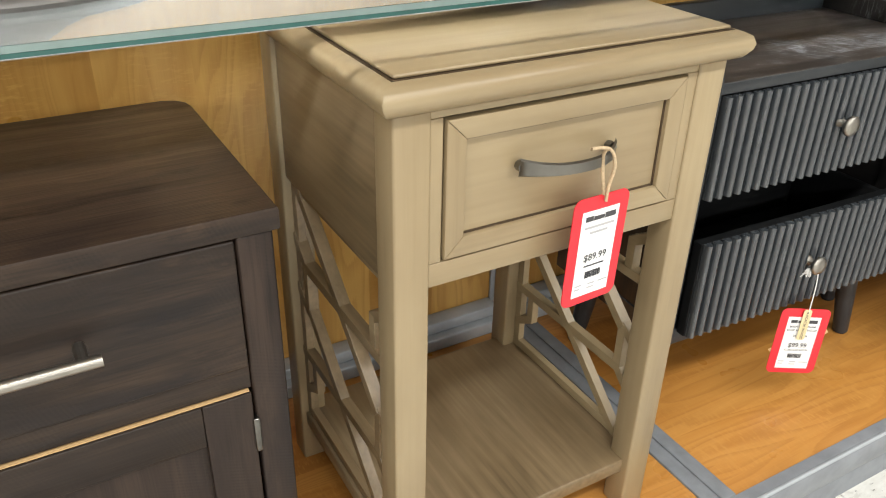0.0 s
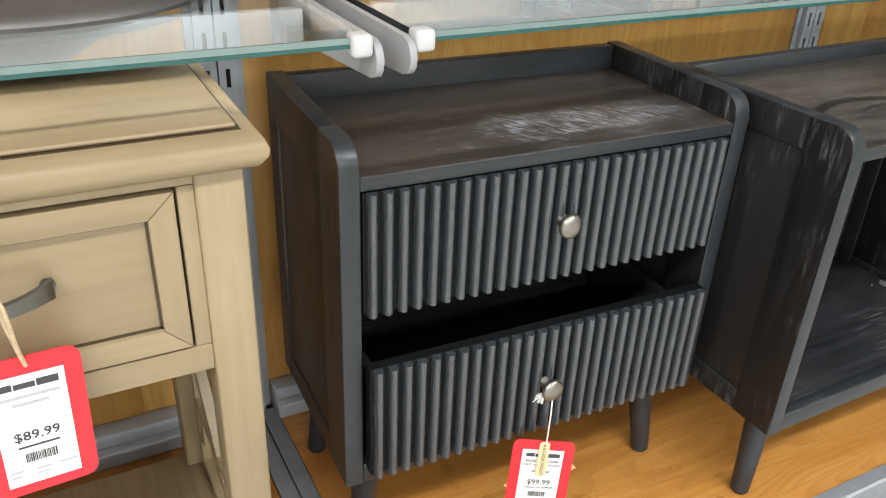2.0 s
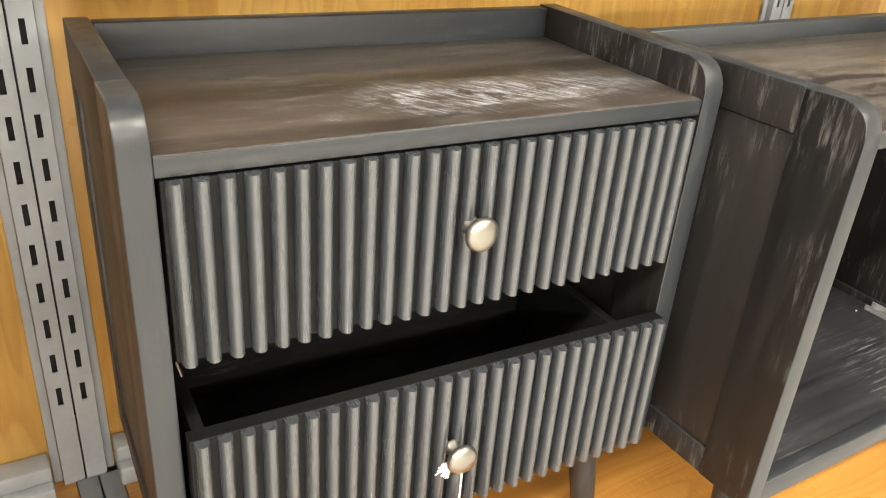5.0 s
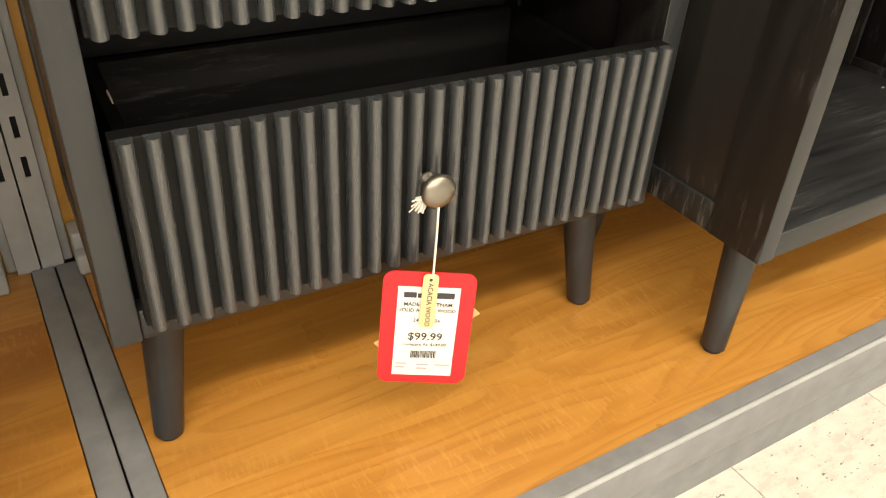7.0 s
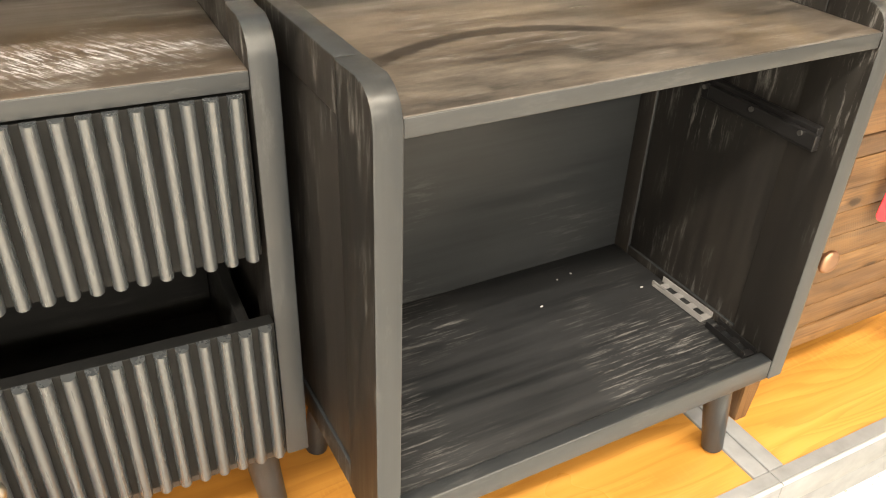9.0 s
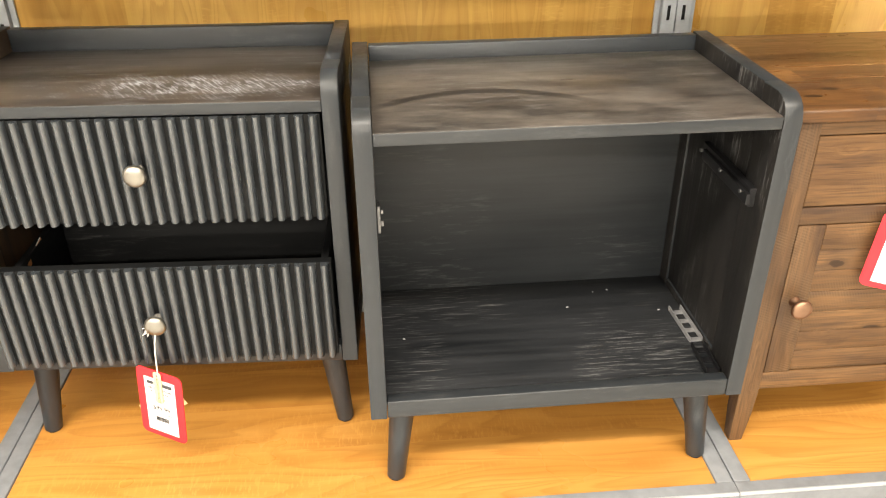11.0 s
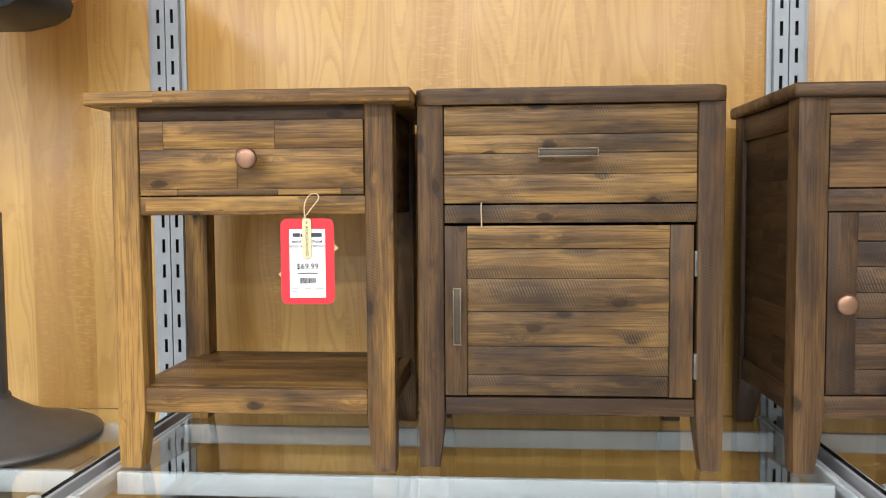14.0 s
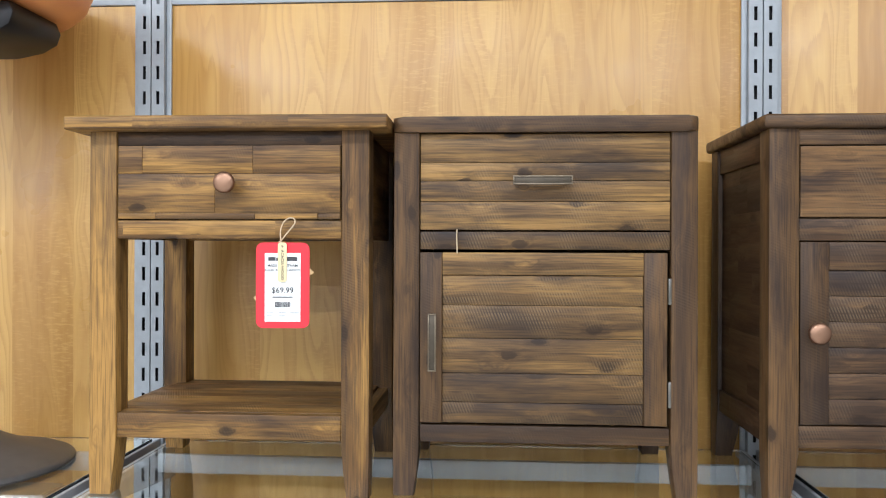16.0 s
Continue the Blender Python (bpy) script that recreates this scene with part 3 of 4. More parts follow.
for a, b in zip([DECK_SEAMS[0] - BAY] + DECK_SEAMS, DECK_SEAMS + [DECK_SEAMS[-1] + BAY]):
    smooth(part("rim_bead", rod((a + 0.001, FRONT - 0.0215, DECK - 0.001), (b - 0.001, FRONT - 0.0215, DECK - 0.001), 0.0034, 0.0034, 10), STEEL, platform, "rubbed bright rim edge"), 40)
    smooth(part("rim", extrude(rim, "x", a + 0.0005, b - 0.0005), SCRAPED, platform, "scraped grey metal rim"), 35)


# ---- upper glass shelves ----
def bracket(x, side):
    """A flat shelf arm with a rounded nose; side says where its glass lies."""
    ob = thing("shelf_bracket", "pale grey steel shelf bracket with white end clip", "shelf bracket", (x, 0, RISE), group="shelf brackets")
    prof = [(WALL - 0.014, 0.920), (WALL - 0.014, 1.001), (-0.122, 1.001), (-0.131, 0.998), (-0.136, 0.992), (-0.138, 0.985), (-0.136, 0.977), (-0.131, 0.971), (-0.122, 0.968), (0.10, 0.952)]
    smooth(part("arm", extrude(prof, "x", -0.0035, 0.0035, 0.001), BRACKET, ob), 30)
    a, b = sorted((side * 0.0040, side * 0.0225))
    box("end_clip", CLIP, ob, a, -0.134, 0.988, b, -0.114, 1.007, r=0.004, label="white plastic end clip")
    a, b = sorted((side * 0.0045, side * 0.014))
    box("ledge", BRACKET, ob, a, -0.10, 0.983, b, WALL - 0.02, 0.9952, r=0.001)
    return ob


for sx in ARMS:
    bracket(sx - 0.0150, -1)
    bracket(sx + 0.0150, 1)
for a, b in zip(ARMS, ARMS[1:]):
    ob = thing("glass_shelf", "clear tempered glass shelf with green edge", "glass shelf", (0, 0, RISE), group="glass shelves")
    x0, x1 = a + 0.023, b - 0.023
    pane = part("pane", boxes((x0, -0.125, 0.9955, x1, WALL - 0.03, GLASS_TOP - RISE), r=0), GLASS, ob)
    pane.visible_shadow = False
    box("front_edge", TEAL, ob, x0, -0.1275, 0.9955, x1, -0.1253, 0.9988, r=0, label="green polished edge")
    # Paler strip: the highlight along the glass edge drawn in colour.
    box("edge_highlight", EDGEHI, ob, x0, -0.1275, 0.9990, x1, -0.1253, GLASS_TOP - RISE, r=0, label="painted highlight on the polished edge")
    for y in (-0.004, 0.262):
        bar = thing("shelf_crossbar", "pale grey steel crossbar under the glass shelf", "crossbar", (0, 0, RISE), group="shelf crossbars")
        box("bar", BRACKET, bar, a + 0.035, y, 0.961, b - 0.035, y + 0.012, 0.995, r=0.0015)


# ---- black nightstands ----
def rub_sides(ob, mat):
    """Gives the broad outer and inner faces of an edge-painted board their own finish."""
    ob.data.materials.append(mat)
    for p in ob.data.polygons:
        if abs(p.normal.x) > 0.8:
            p.material_index = 1
    return ob


def nightstand(at, turn, W, D, drawers, side_mat, top_mat, label, Z1, ZT):
    ob = thing("nightstand", label, "nightstand", at, turn, "black nightstands")
    T, Z0 = 0.024, 0.158
    for k, x0 in enumerate((0.0, W - T)):
        arc = [(0.03 - 0.03 * math.cos(radians(a)), Z1 - 0.03 + 0.03 * math.sin(radians(a))) for a in range(0, 91, 15)]
        prof = [(0.0, Z0)] + arc + [(0.07, Z1), (0.07, Z0)]
        rub = side_mat if k == 0 else BLKSIDE
        rub_sides(smooth(part("front_stile", extrude(prof, "x", x0, x0 + T, 0.0015), BLK, ob), 30), rub)
        rub_sides(box("top_rail", BLK, ob, x0 + 0.0005, 0.0705, ZT, x0 + T - 0.0005, D, Z1, r=0.0015), rub)
        rub_sides(box("bottom_rail", BLK, ob, x0 + 0.001, 0.0705, Z0, x0 + T, D - 0.041, Z0 + 0.035, r=0.0015), rub)
        rub_sides(box("back_stile", BLK, ob, x0 + 0.0005, D - 0.0405, Z0, x0 + T, D, ZT - 0.0005, r=0.0015), rub)
        box("side_board", side_mat if k == 0 else BLKSIDE, ob, x0 + 0.004, 0.0705, Z0 + 0.0355, x0 + T - 0.003, D - 0.041, ZT - 0.001, r=0.001, label="rubbed and scuffed side board")
    box("top", top_mat, ob, T, 0.003, ZT + 0.005, W - T, D - 0.02, ZT + 0.0215, r=0.0015, label="dusty scuffed top")
    box("top_edge", BLKX, ob, T + 0.0005, 0.001, ZT + 0.005, W - T - 0.0005, 0.0028, ZT + 0.021, r=0.0008)
    box("gallery_rail", BLKX, ob, T + 0.0005, D - 0.0195, ZT, W - T - 0.0005, D - 0.001, Z1 - 0.002, r=0.0015)
    box("back_panel", INSIDE, ob, T, D - 0.012, Z0, W - T, D - 0.005, ZT + 0.003, r=0)
    box("bottom", FLOORDUST, ob, T, 0.021, Z0 + 0.005, W - T, D - 0.0125, Z0 + 0.023, r=0.001)
    box("front_rail", BLKX, ob, T + 0.0005, 0.001, Z0, W - T - 0.0005, 0.0205, Z0 + 0.030, r=0.002)
    for lx, dx in ((0.05, -0.017), (W - 0.05, 0.017)):
        for ly, dy in ((0.055, -0.013), (D - 0.055, 0.013)):
            leg = smooth(part("leg", rod((lx, ly, Z0 + 0.004), (lx + dx, ly + dy, 0.004), 0.021, 0.0145, 24), BLK, ob), 40)
            part("foot_pad", rod((lx + dx, ly + dy, 0.0), (lx + dx, ly + dy, 0.0042), 0.011, 0.011, 16), SLOTBACK, leg)
    if drawers:
        x0, x1 = T + 0.004, W - T - 0.004
        n = 27
        pitch = (x1 - x0) / n
        rib_meshes = {}
        for zb, zt, out, kx, zk in ((0.418, 0.5755, 0.0, 0.0, 0.502), (0.184, 0.352, 0.020, -0.010, 0.267)):
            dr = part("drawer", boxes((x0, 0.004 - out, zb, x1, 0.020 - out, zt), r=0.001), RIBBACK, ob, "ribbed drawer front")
            h = zt - zb
            if h not in rib_meshes:
                prof = [(-0.0061, 0.0), (-0.0061, -0.003)] + [(-0.0061 * math.cos(radians(a)), -0.003 - 0.0085 * math.sin(radians(a))) for a in range(15, 180, 15)] + [(0.0061, -0.003), (0.0061, 0.0)]
                bm = extrude([(p[0], p[1]) for p in prof], "z", 0, h)
                me = bpy.data.meshes.new("ridge")
                bmesh.ops.recalc_face_normals(bm, faces=bm.faces)
                bm.to_mesh(me)
                bm.free()
                me.shade_smooth()
                me.set_sharp_from_angle(angle=radians(40))
                me.materials.append(RIB)
                rib_meshes[h] = me
            for i in range(n):
                rb = new("ridge", rib_meshes[h])
                rb.parent = dr
                rb.location = (x0 + pitch * (i + 0.5), 0.0038 - out, zb + 0.0005)
            front_knob("knob", NICKEL, dr, (x0 + x1) / 2 + 0.002 + kx, -0.003 - out, zk)
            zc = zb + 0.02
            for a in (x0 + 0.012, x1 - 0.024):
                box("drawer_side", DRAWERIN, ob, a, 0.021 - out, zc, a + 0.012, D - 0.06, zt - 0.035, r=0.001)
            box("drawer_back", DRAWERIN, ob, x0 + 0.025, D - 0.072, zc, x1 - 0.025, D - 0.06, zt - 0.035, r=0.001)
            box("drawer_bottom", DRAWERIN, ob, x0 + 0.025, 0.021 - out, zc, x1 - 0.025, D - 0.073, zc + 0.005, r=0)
    return ob


NS1 = nightstand((0.010, 0.001, DECK), -2.2, 0.571, 0.295, True, BRNSIDE, SCUFF, "black nightstand with two ribbed drawers and scuffed top", 0.632, 0.574)
NS2 = nightstand((0.6005, -0.167, DECK), 0.5, 0.560, 0.325, False, BLKSIDE, DRAG, "empty black nightstand missing both drawers, dusty inside", 0.626, 0.580)


def slide_rail(parent_at, turn, length, mat, label):
    ob = thing("drawer_slide", label, "drawer slide", parent_at, turn)
    items = [(-length / 2, -0.011, 0, length / 2, -0.009, 0.009), (-length / 2, 0.009, 0, length / 2, 0.011, 0.009)]
    z = -length / 2
    while z < length / 2 - 0.012:
        items.append((z, -0.009, 0, z + 0.010, 0.009, 0.0025))
        z += 0.026
    part("rail", boxes(*items, r=0.0005), mat, ob)
    return ob


crumbs = thing("plaster_crumbs", "small white plaster crumbs scattered inside the empty nightstand", "debris", (0.6005, -0.167, DECK + 0.181), kind="stuff")
rng = random.Random(5)
part("crumb", boxes(*[(cx, cy, 0.0002, cx + rng.uniform(0.002, 0.004), cy + rng.uniform(0.0015, 0.003), rng.uniform(0.001, 0.002)) for cx, cy in [(rng.uniform(0.04, 0.52), rng.uniform(0.05, 0.29)) for i in range(5)]], r=0.0), FAINT, crumbs)


# ---- acacia pieces ----
def square_leg(parent, mat, x, y, z0, z1, w, inx, iny, taper=0.085, foot=0.8):
    """A square leg whose inner faces taper towards the floor."""
    bm = bmesh.new()
    zs = [z0, z0 + taper * 0.55, z0 + taper, z1]
    ws = [w * foot, w * (foot + 0.55 * (1 - foot)), w, w]
    rings = []
    for z, k in zip(zs, ws):
        xa, xb = (x, x + k) if inx > 0 else (x + w - k, x + w)
        ya, yb = (y, y + k) if iny > 0 else (y + w - k, y + w)
        rings.append([bm.verts.new(p) for p in ((xa, ya, z), (xb, ya, z), (xb, yb, z), (xa, yb, z))])
    for p, q in zip(rings, rings[1:]):
        for i in range(4):
            bm.faces.new((p[i], p[(i + 1) % 4], q[(i + 1) % 4], q[i]))
    bm.faces.new(rings[0]), bm.faces.new(rings[-1])
    es = [e for e in bm.edges if abs(e.verts[0].co.z - e.verts[1].co.z) > 1e-4]
    bmesh.ops.bevel(bm, geom=es, offset=0.003, segments=2, profile=0.5, affect="EDGES")
    leg = smooth(part("leg", bm, mat, parent), 35)
    return leg


def plank_row(parent, mat, x0, x1, y0, y1, zs, name="plank"):
    for a, b in zip(zs, zs[1:]):
        box(name, mat, parent, x0, y0, a + 0.0003, x1, y1, b - 0.0003, r=0.0008)


def side_table(at, turn):
    W, D, H, L = 0.438, 0.325, 0.580, 0.043
    ob = thing("side_table", "acacia side table with one drawer and open shelf", "side table", at, turn)
    smooth(part("top", boxes((-0.030, -0.024, H - 0.021, W + 0.030, D + 0.02, H), r=0.003), ACX, ob), 50)
    for x, ix in ((0, 1), (W - L, -1)):
        for y, iy in ((0, 1), (D - L, -1)):
            square_leg(ob, ACZ, x, y, -LIFT, H - 0.0212, L, ix, iy)
    z = H - 0.0215
    box("front_apron", ACDX, ob, L, 0.004, z - 0.024, W - L, 0.022, z, r=0.001)
    box("front_rail", ACX, ob, L, 0.003, 0.393, W - L, 0.024, 0.4215, r=0.0015)
    dr = part("drawer", boxes((L + 0.002, 0.006, 0.4235, W - L - 0.002, 0.012, z - 0.026), r=0), ACX, ob)
    for a, b, cuts in ((0.4235, 0.4325, (0.0, 0.17, 0.62, 0.9, 1.0)), (0.4325, 0.4935, (0.0, 0.44, 1.0)), (0.4935, 0.5365, (0.0, 0.11, 0.61, 1.0))):
        for u, v in zip(cuts, cuts[1:]):
            xa, xb = L + 0.002 + u * (W - 2 * L - 0.004), L + 0.002 + v * (W - 2 * L - 0.004)
            box("stave", ACB, dr, xa + 0.0002, 0.001, a + 0.0002, xb - 0.0002, 0.0058, b - 0.0002, r=0.0005)
    front_knob("knob", COPPER, dr, W / 2 + 0.001, 0.001, 0.478, 0.0165, 0.028)
    for x in (0.008, W - 0.026):
        box("side_apron", ACY, ob, x, L, 0.393, x + 0.018, D - L, z, r=0.001)
        box("side_rail", ACY, ob, x, L, 0.085, x + 0.018, D - L, 0.119, r=0.001)
    box("back_apron", ACX, ob, L, D - 0.03, 0.393, W - L, D - 0.012, z, r=0.001)
    box("shelf_front", ACB, ob, L, 0.003, 0.084, W - L, 0.021, 0.123, r=0.002)
    edges = [0.0215, 0.085, 0.15, 0.21, 0.27, D - 0.008]
    for a, b in zip(edges, edges[1:]):
        box("shelf_board", ACB, ob, 0.028, a + 0.0003, 0.105, W - 0.028, b - 0.0003, 0.1235, r=0.001)
    return ob


TABLE = side_table((0.045, 0.014, GLASS_TOP + LIFT), 0.0)


def bar_pull(parent, x, y, z, w, h):
    """A flat framed pull on two posts."""
    p = box("pull", DARKBRONZE, parent, x - w / 2, y - 0.020, z - h / 2, x + w / 2, y - 0.016, z + h / 2, r=0.001, label="antique bronze framed pull")
    e = 0.0022
    for d in ((x - w / 2, z - h / 2, x + w / 2, z - h / 2 + e), (x - w / 2, z + h / 2 - e, x + w / 2, z + h / 2), (x - w / 2, z - h / 2 + e, x - w / 2 + e, z + h / 2 - e), (x + w / 2 - e, z - h / 2 + e, x + w / 2, z + h / 2 - e)):
        box("raised_border", BRONZE, p, d[0], y - 0.0218, d[1], d[2], y - 0.0201, d[3], r=0.0004)
    for k in (-0.36, 0.36):
        dx, dz = (k * w, 0) if w > h else (0, k * h)
        part("post", rod((x + dx, y - 0.016, z + dz), (x + dx, y + 0.001, z + dz), 0.0035, 0.0035, 10), BRONZE, p)
    return p


def cabinet_k(at, turn):
    """Nightstand with a deep drawer over a boarded door."""
    W, D, H, L = 0.463, 0.32, 0.582, 0.036
    ob = thing("nightstand_cabinet", "reclaimed-look acacia nightstand with drawer and boarded door", "nightstand", at, turn)
    smooth(part("top", extrude([(p[0] + W / 2, p[1] + D / 2) for p in rounded(W + 0.004, D + 0.01, 0.018)], "z", H - 0.024, H, 0.004), ACDX, ob), 40)
    for x, ix in ((0, 1), (W - L - 0.004, -1)):
        for y, iy in ((0.002, 1), (D - L - 0.004, -1)):
            square_leg(ob, ACDZ, x, y, -LIFT, H - 0.0242, L + 0.004, ix, iy, 0.07, 0.80)
    xa, xb = L + 0.005, W - L - 0.005
    dr = part("drawer", boxes((xa, 0.012, 0.408, xb, 0.020, 0.5565), r=0), ACX, ob)
    plank_row(dr, ACK, xa, xb, 0.006, 0.0118, [0.408, 0.452, 0.484, 0.512, 0.5565])
    bar_pull(dr, W / 2 - 0.003, 0.006, 0.4835, 0.090, 0.0135)
    box("mid_rail", ACK, ob, xa, 0.006, 0.378, xb, 0.026, 0.4055, r=0.001)
    door = part("door", boxes((xa, 0.014, 0.110, xb - 0.004, 0.022, 0.3735), r=0), ACDX, ob)
    box("stile", ACDZ, door, xa, 0.004, 0.110, xa + 0.034, 0.0138, 0.3735, r=0.001)
    box("stile", ACDZ, door, xb - 0.039, 0.004, 0.110, xb - 0.004, 0.0138, 0.3735, r=0.001)
    box("door_rail", ACK, door, xa + 0.0345, 0.0045, 0.339, xb - 0.0395, 0.0138, 0.3735, r=0.001)
    plank_row(door, ACK, xa + 0.0345, xb - 0.0395, 0.0075, 0.0138, [0.110, 0.142, 0.187, 0.241, 0.292, 0.3385])
    bar_pull(door, xa + 0.020, 0.004, 0.236, 0.0125, 0.088)
    for z in (0.315, 0.158):
        box("hinge", PEWTER, door, xb - 0.003, 0.003, z - 0.02, xb + 0.003, 0.010, z + 0.02, r=0.0012, label="dark zinc hinge")
    box("bottom_rail", ACDX, ob, xa, 0.006, 0.080, xb, 0.026, 0.1065, r=0.001)
    for x in (0.006, W - 0.026):
        box("side_panel", ACDY, ob, x, L, 0.08, x + 0.02, D - L, H - 0.025, r=0.001)
    box("back_panel", ACDX, ob, L, D - 0.02, 0.09, W - L, D - 0.008, H - 0.03, r=0.001)
    tube("twine_loop", [(0.098, 0.004, 0.409), (0.0975, 0.001, 0.400), (0.098, 0.002, 0.388), (0.0985, 0.0005, 0.372)], 0.0011, TWINE, ob, "end of twine caught in the drawer")
    return ob


cabinet_k((0.517, 0.039, GLASS_TOP + LIFT), 0.0)


def cabinet_r(name, at, turn, W, D, H, label, zd, zr, zo, za, L=0.045, knob_x=None, bright=False, lift=0.0):
    """Cabinet with a shallow drawer over a framed door; zd, zo: drawer and door heights."""
    FX, FZ, FT, FS, FB = (BRNX, BRNZ, BRNT, BRNZ, BRNX) if bright else (ACDB, ACDZ, ACDX, ACDZ, ACDB)
    ob = thing(name, label, "cabinet", at, turn)
    smooth(part("top", boxes((-0.010, -0.010, H - 0.021, W + 0.010, D + 0.004, H), r=0.005), FT, ob), 50)
    for x, ix in ((0, 1), (W - L, -1)):
        for y, iy in ((0, 1), (D - L, -1)):
            square_leg(ob, FZ, x, y, -lift, H - 0.0212, L, ix, iy, za * 0.95, 0.70)
    xa, xb = L + 0.002, W - L - 0.002
    box("front_apron", FX, ob, L, 0.004, zd[1] + 0.002, W - L, 0.02, H - 0.0215, r=0.001)
    dr = part("drawer", boxes((xa, 0.004, zd[0], xb, 0.018, zd[1]), r=0.002), FX, ob)
    front_knob("knob", COPPER, dr, (xa + xb) / 2, 0.004, (zd[0] + zd[1]) / 2, 0.0165, 0.028)
    box("mid_rail", FX, ob, L, 0.003, zo[1] + 0.002, W - L, 0.02, zd[0] - 0.002, r=0.001)
    door = part("door", boxes((xa, 0.012, zo[0], xb, 0.02, zo[1]), r=0), ACDX, ob)
    s = 0.042
    box("stile", FS, door, xa, 0.003, zo[0], xa + s, 0.0118, zo[1], r=0.001)
    box("stile", FS, door, xb - s, 0.003, zo[0], xb, 0.0118, zo[1], r=0.001)
    box("door_rail", FX, door, xa + s + 0.0003, 0.003, zo[1] - s, xb - s - 0.0003, 0.0118, zo[1], r=0.001)
    n = 6
    zs = [zo[0] + (zo[1] - s - 0.0004 - zo[0]) * i / n for i in range(n + 1)]
    plank_row(door, FB, xa + s + 0.0003, xb - s - 0.0003, 0.006, 0.0118, zs)
    front_knob("knob", COPPER, door, xa + (0.032 if knob_x is None else knob_x), 0.003, (zo[0] + zo[1]) / 2 + 0.002, 0.0165, 0.028)
    box("bottom_rail", FX, ob, L, 0.004, za, W - L, 0.02, zo[0] - 0.002, r=0.001)
    for x in (0.003, W - 0.021):
        box("side_panel", ACDY, ob, x + 0.005, L, za + 0.04, x + 0.013, D - L, H - 0.065, r=0)
        box("side_rail", ACDY, ob, x, L, H - 0.065, x + 0.018, D - L, H - 0.0215, r=0.001)
        box("side_rail", ACDY, ob, x, L, za, x + 0.018, D - L, za + 0.04, r=0.001)
    box("back_panel", ACDX, ob, L, D - 0.018, za, W - L, D - 0.008, H - 0.022, r=0.001)
    return ob


cabinet_r("acacia_cabinet", (1.083, 0.037, GLASS_TOP + LIFT), 0.0, 0.50, 0.32, 0.582, "dark-streaked acacia cabinet with drawer and framed door", (0.428, 0.535), None, (0.117, 0.391), 0.082, knob_x=0.020, lift=LIFT)
CAB = cabinet_r("storage_cabinet", (1.196, -0.096, DECK), 0.0, 0.40, 0.36, 0.588, "brown acacia cabinet with copper knobs on the platform", (0.437, 0.544), None, (0.140, 0.406), 0.105, 0.033, 0.022, True)


# ---- espresso cabinet ----
def espresso_cabinet(at, turn):
    W, D, H = 0.52, 0.33, 0.600
    ob = thing("espresso_cabinet", "dark espresso wood cabinet with bar-handled drawer over a door", "cabinet", at, turn)
    smooth(part("top", extrude([(-0.006, -0.004), (W + 0.006, -0.004), (W + 0.006, D - 0.03), (W + 0.003, D - 0.014), (W - 0.006, D - 0.002), (W - 0.022, D + 0.004), (0.022, D + 0.004), (0.006, D - 0.002), (-0.003, D - 0.014), (-0.006, D - 0.03)], "z", H - 0.024, H, 0.003), ESPX, ob), 40)
    for x in (0, W - 0.036):
        for y in (0.0, D - 0.036):
            box("post", ESPZ, ob, x, y, 0, x + 0.036, y + 0.036, H - 0.0245, r=0.003)
    xa, xb = 0.037, W - 0.037
    dr = part("drawer", boxes((xa + 0.001, -0.003, 0.432, xb - 0.001, 0.018, 0.5745), r=0.002), ESPX, ob, "wire-brushed dark drawer front")
    zc, xc = 0.507, W / 2 + 0.008
    h = smooth(part("handle", rod((xc - 0.085, -0.032, zc), (xc + 0.085, -0.032, zc), 0.0058, 0.0058, 16), NICKEL, dr, "brushed nickel bar handle"), 50)
    for k in (-0.07, 0.07):
        part("handle_post", rod((xc + k, -0.032, zc), (xc + k, -0.002, zc), 0.0055, 0.0055, 12), NICKEL, h)
    box("mid_rail", ESPX, ob, xa, 0.002, 0.403, xb, 0.02, 0.4305, r=0.001)
    door = part("door", boxes((xa + 0.002, 0.006, 0.075, xb - 0.002, 0.018, 0.399), r=0.001), ESPZ, ob, "framed dark door")
    for x in (xa + 0.002, xb - 0.052):
        box("stile", ESPZ, door, x, -0.003, 0.075, x + 0.05, 0.0058, 0.399, r=0.0015)
    for z in (0.075, 0.349):
        box("door_rail", ESPX, door, xa + 0.0523, -0.003, z, xb - 0.0523, 0.0058, z + 0.05, r=0.0015)
    for z in (0.344, 0.13):
        box("hinge", PEWTER, door, xb - 0.004, -0.006, z - 0.022, xb + 0.003, 0.004, z + 0.022, r=0.0015, label="dark zinc hinge")
    box("raw_edge", KRAFT, door, xa + 0.003, 0.0, 0.3995, xb - 0.003, 0.014, 0.4006, r=0, label="unstained pale top edge")
    box("bottom_rail", ESPX, ob, xa, 0.002, 0.045, xb, 0.02, 0.0725, r=0.001)
    for x in (0.004, W - 0.022):
        box("side_panel", ESPZ, ob, x, 0.0365, 0.05, x + 0.018, D - 0.0365, H - 0.025, r=0.001)
    box("back_panel", ESPZ, ob, 0.037, D - 0.02, 0.05, W - 0.037, D - 0.008, H - 0.025, r=0.001)
    return ob


espresso_cabinet((-1.153, -0.082, DECK), 0.0)


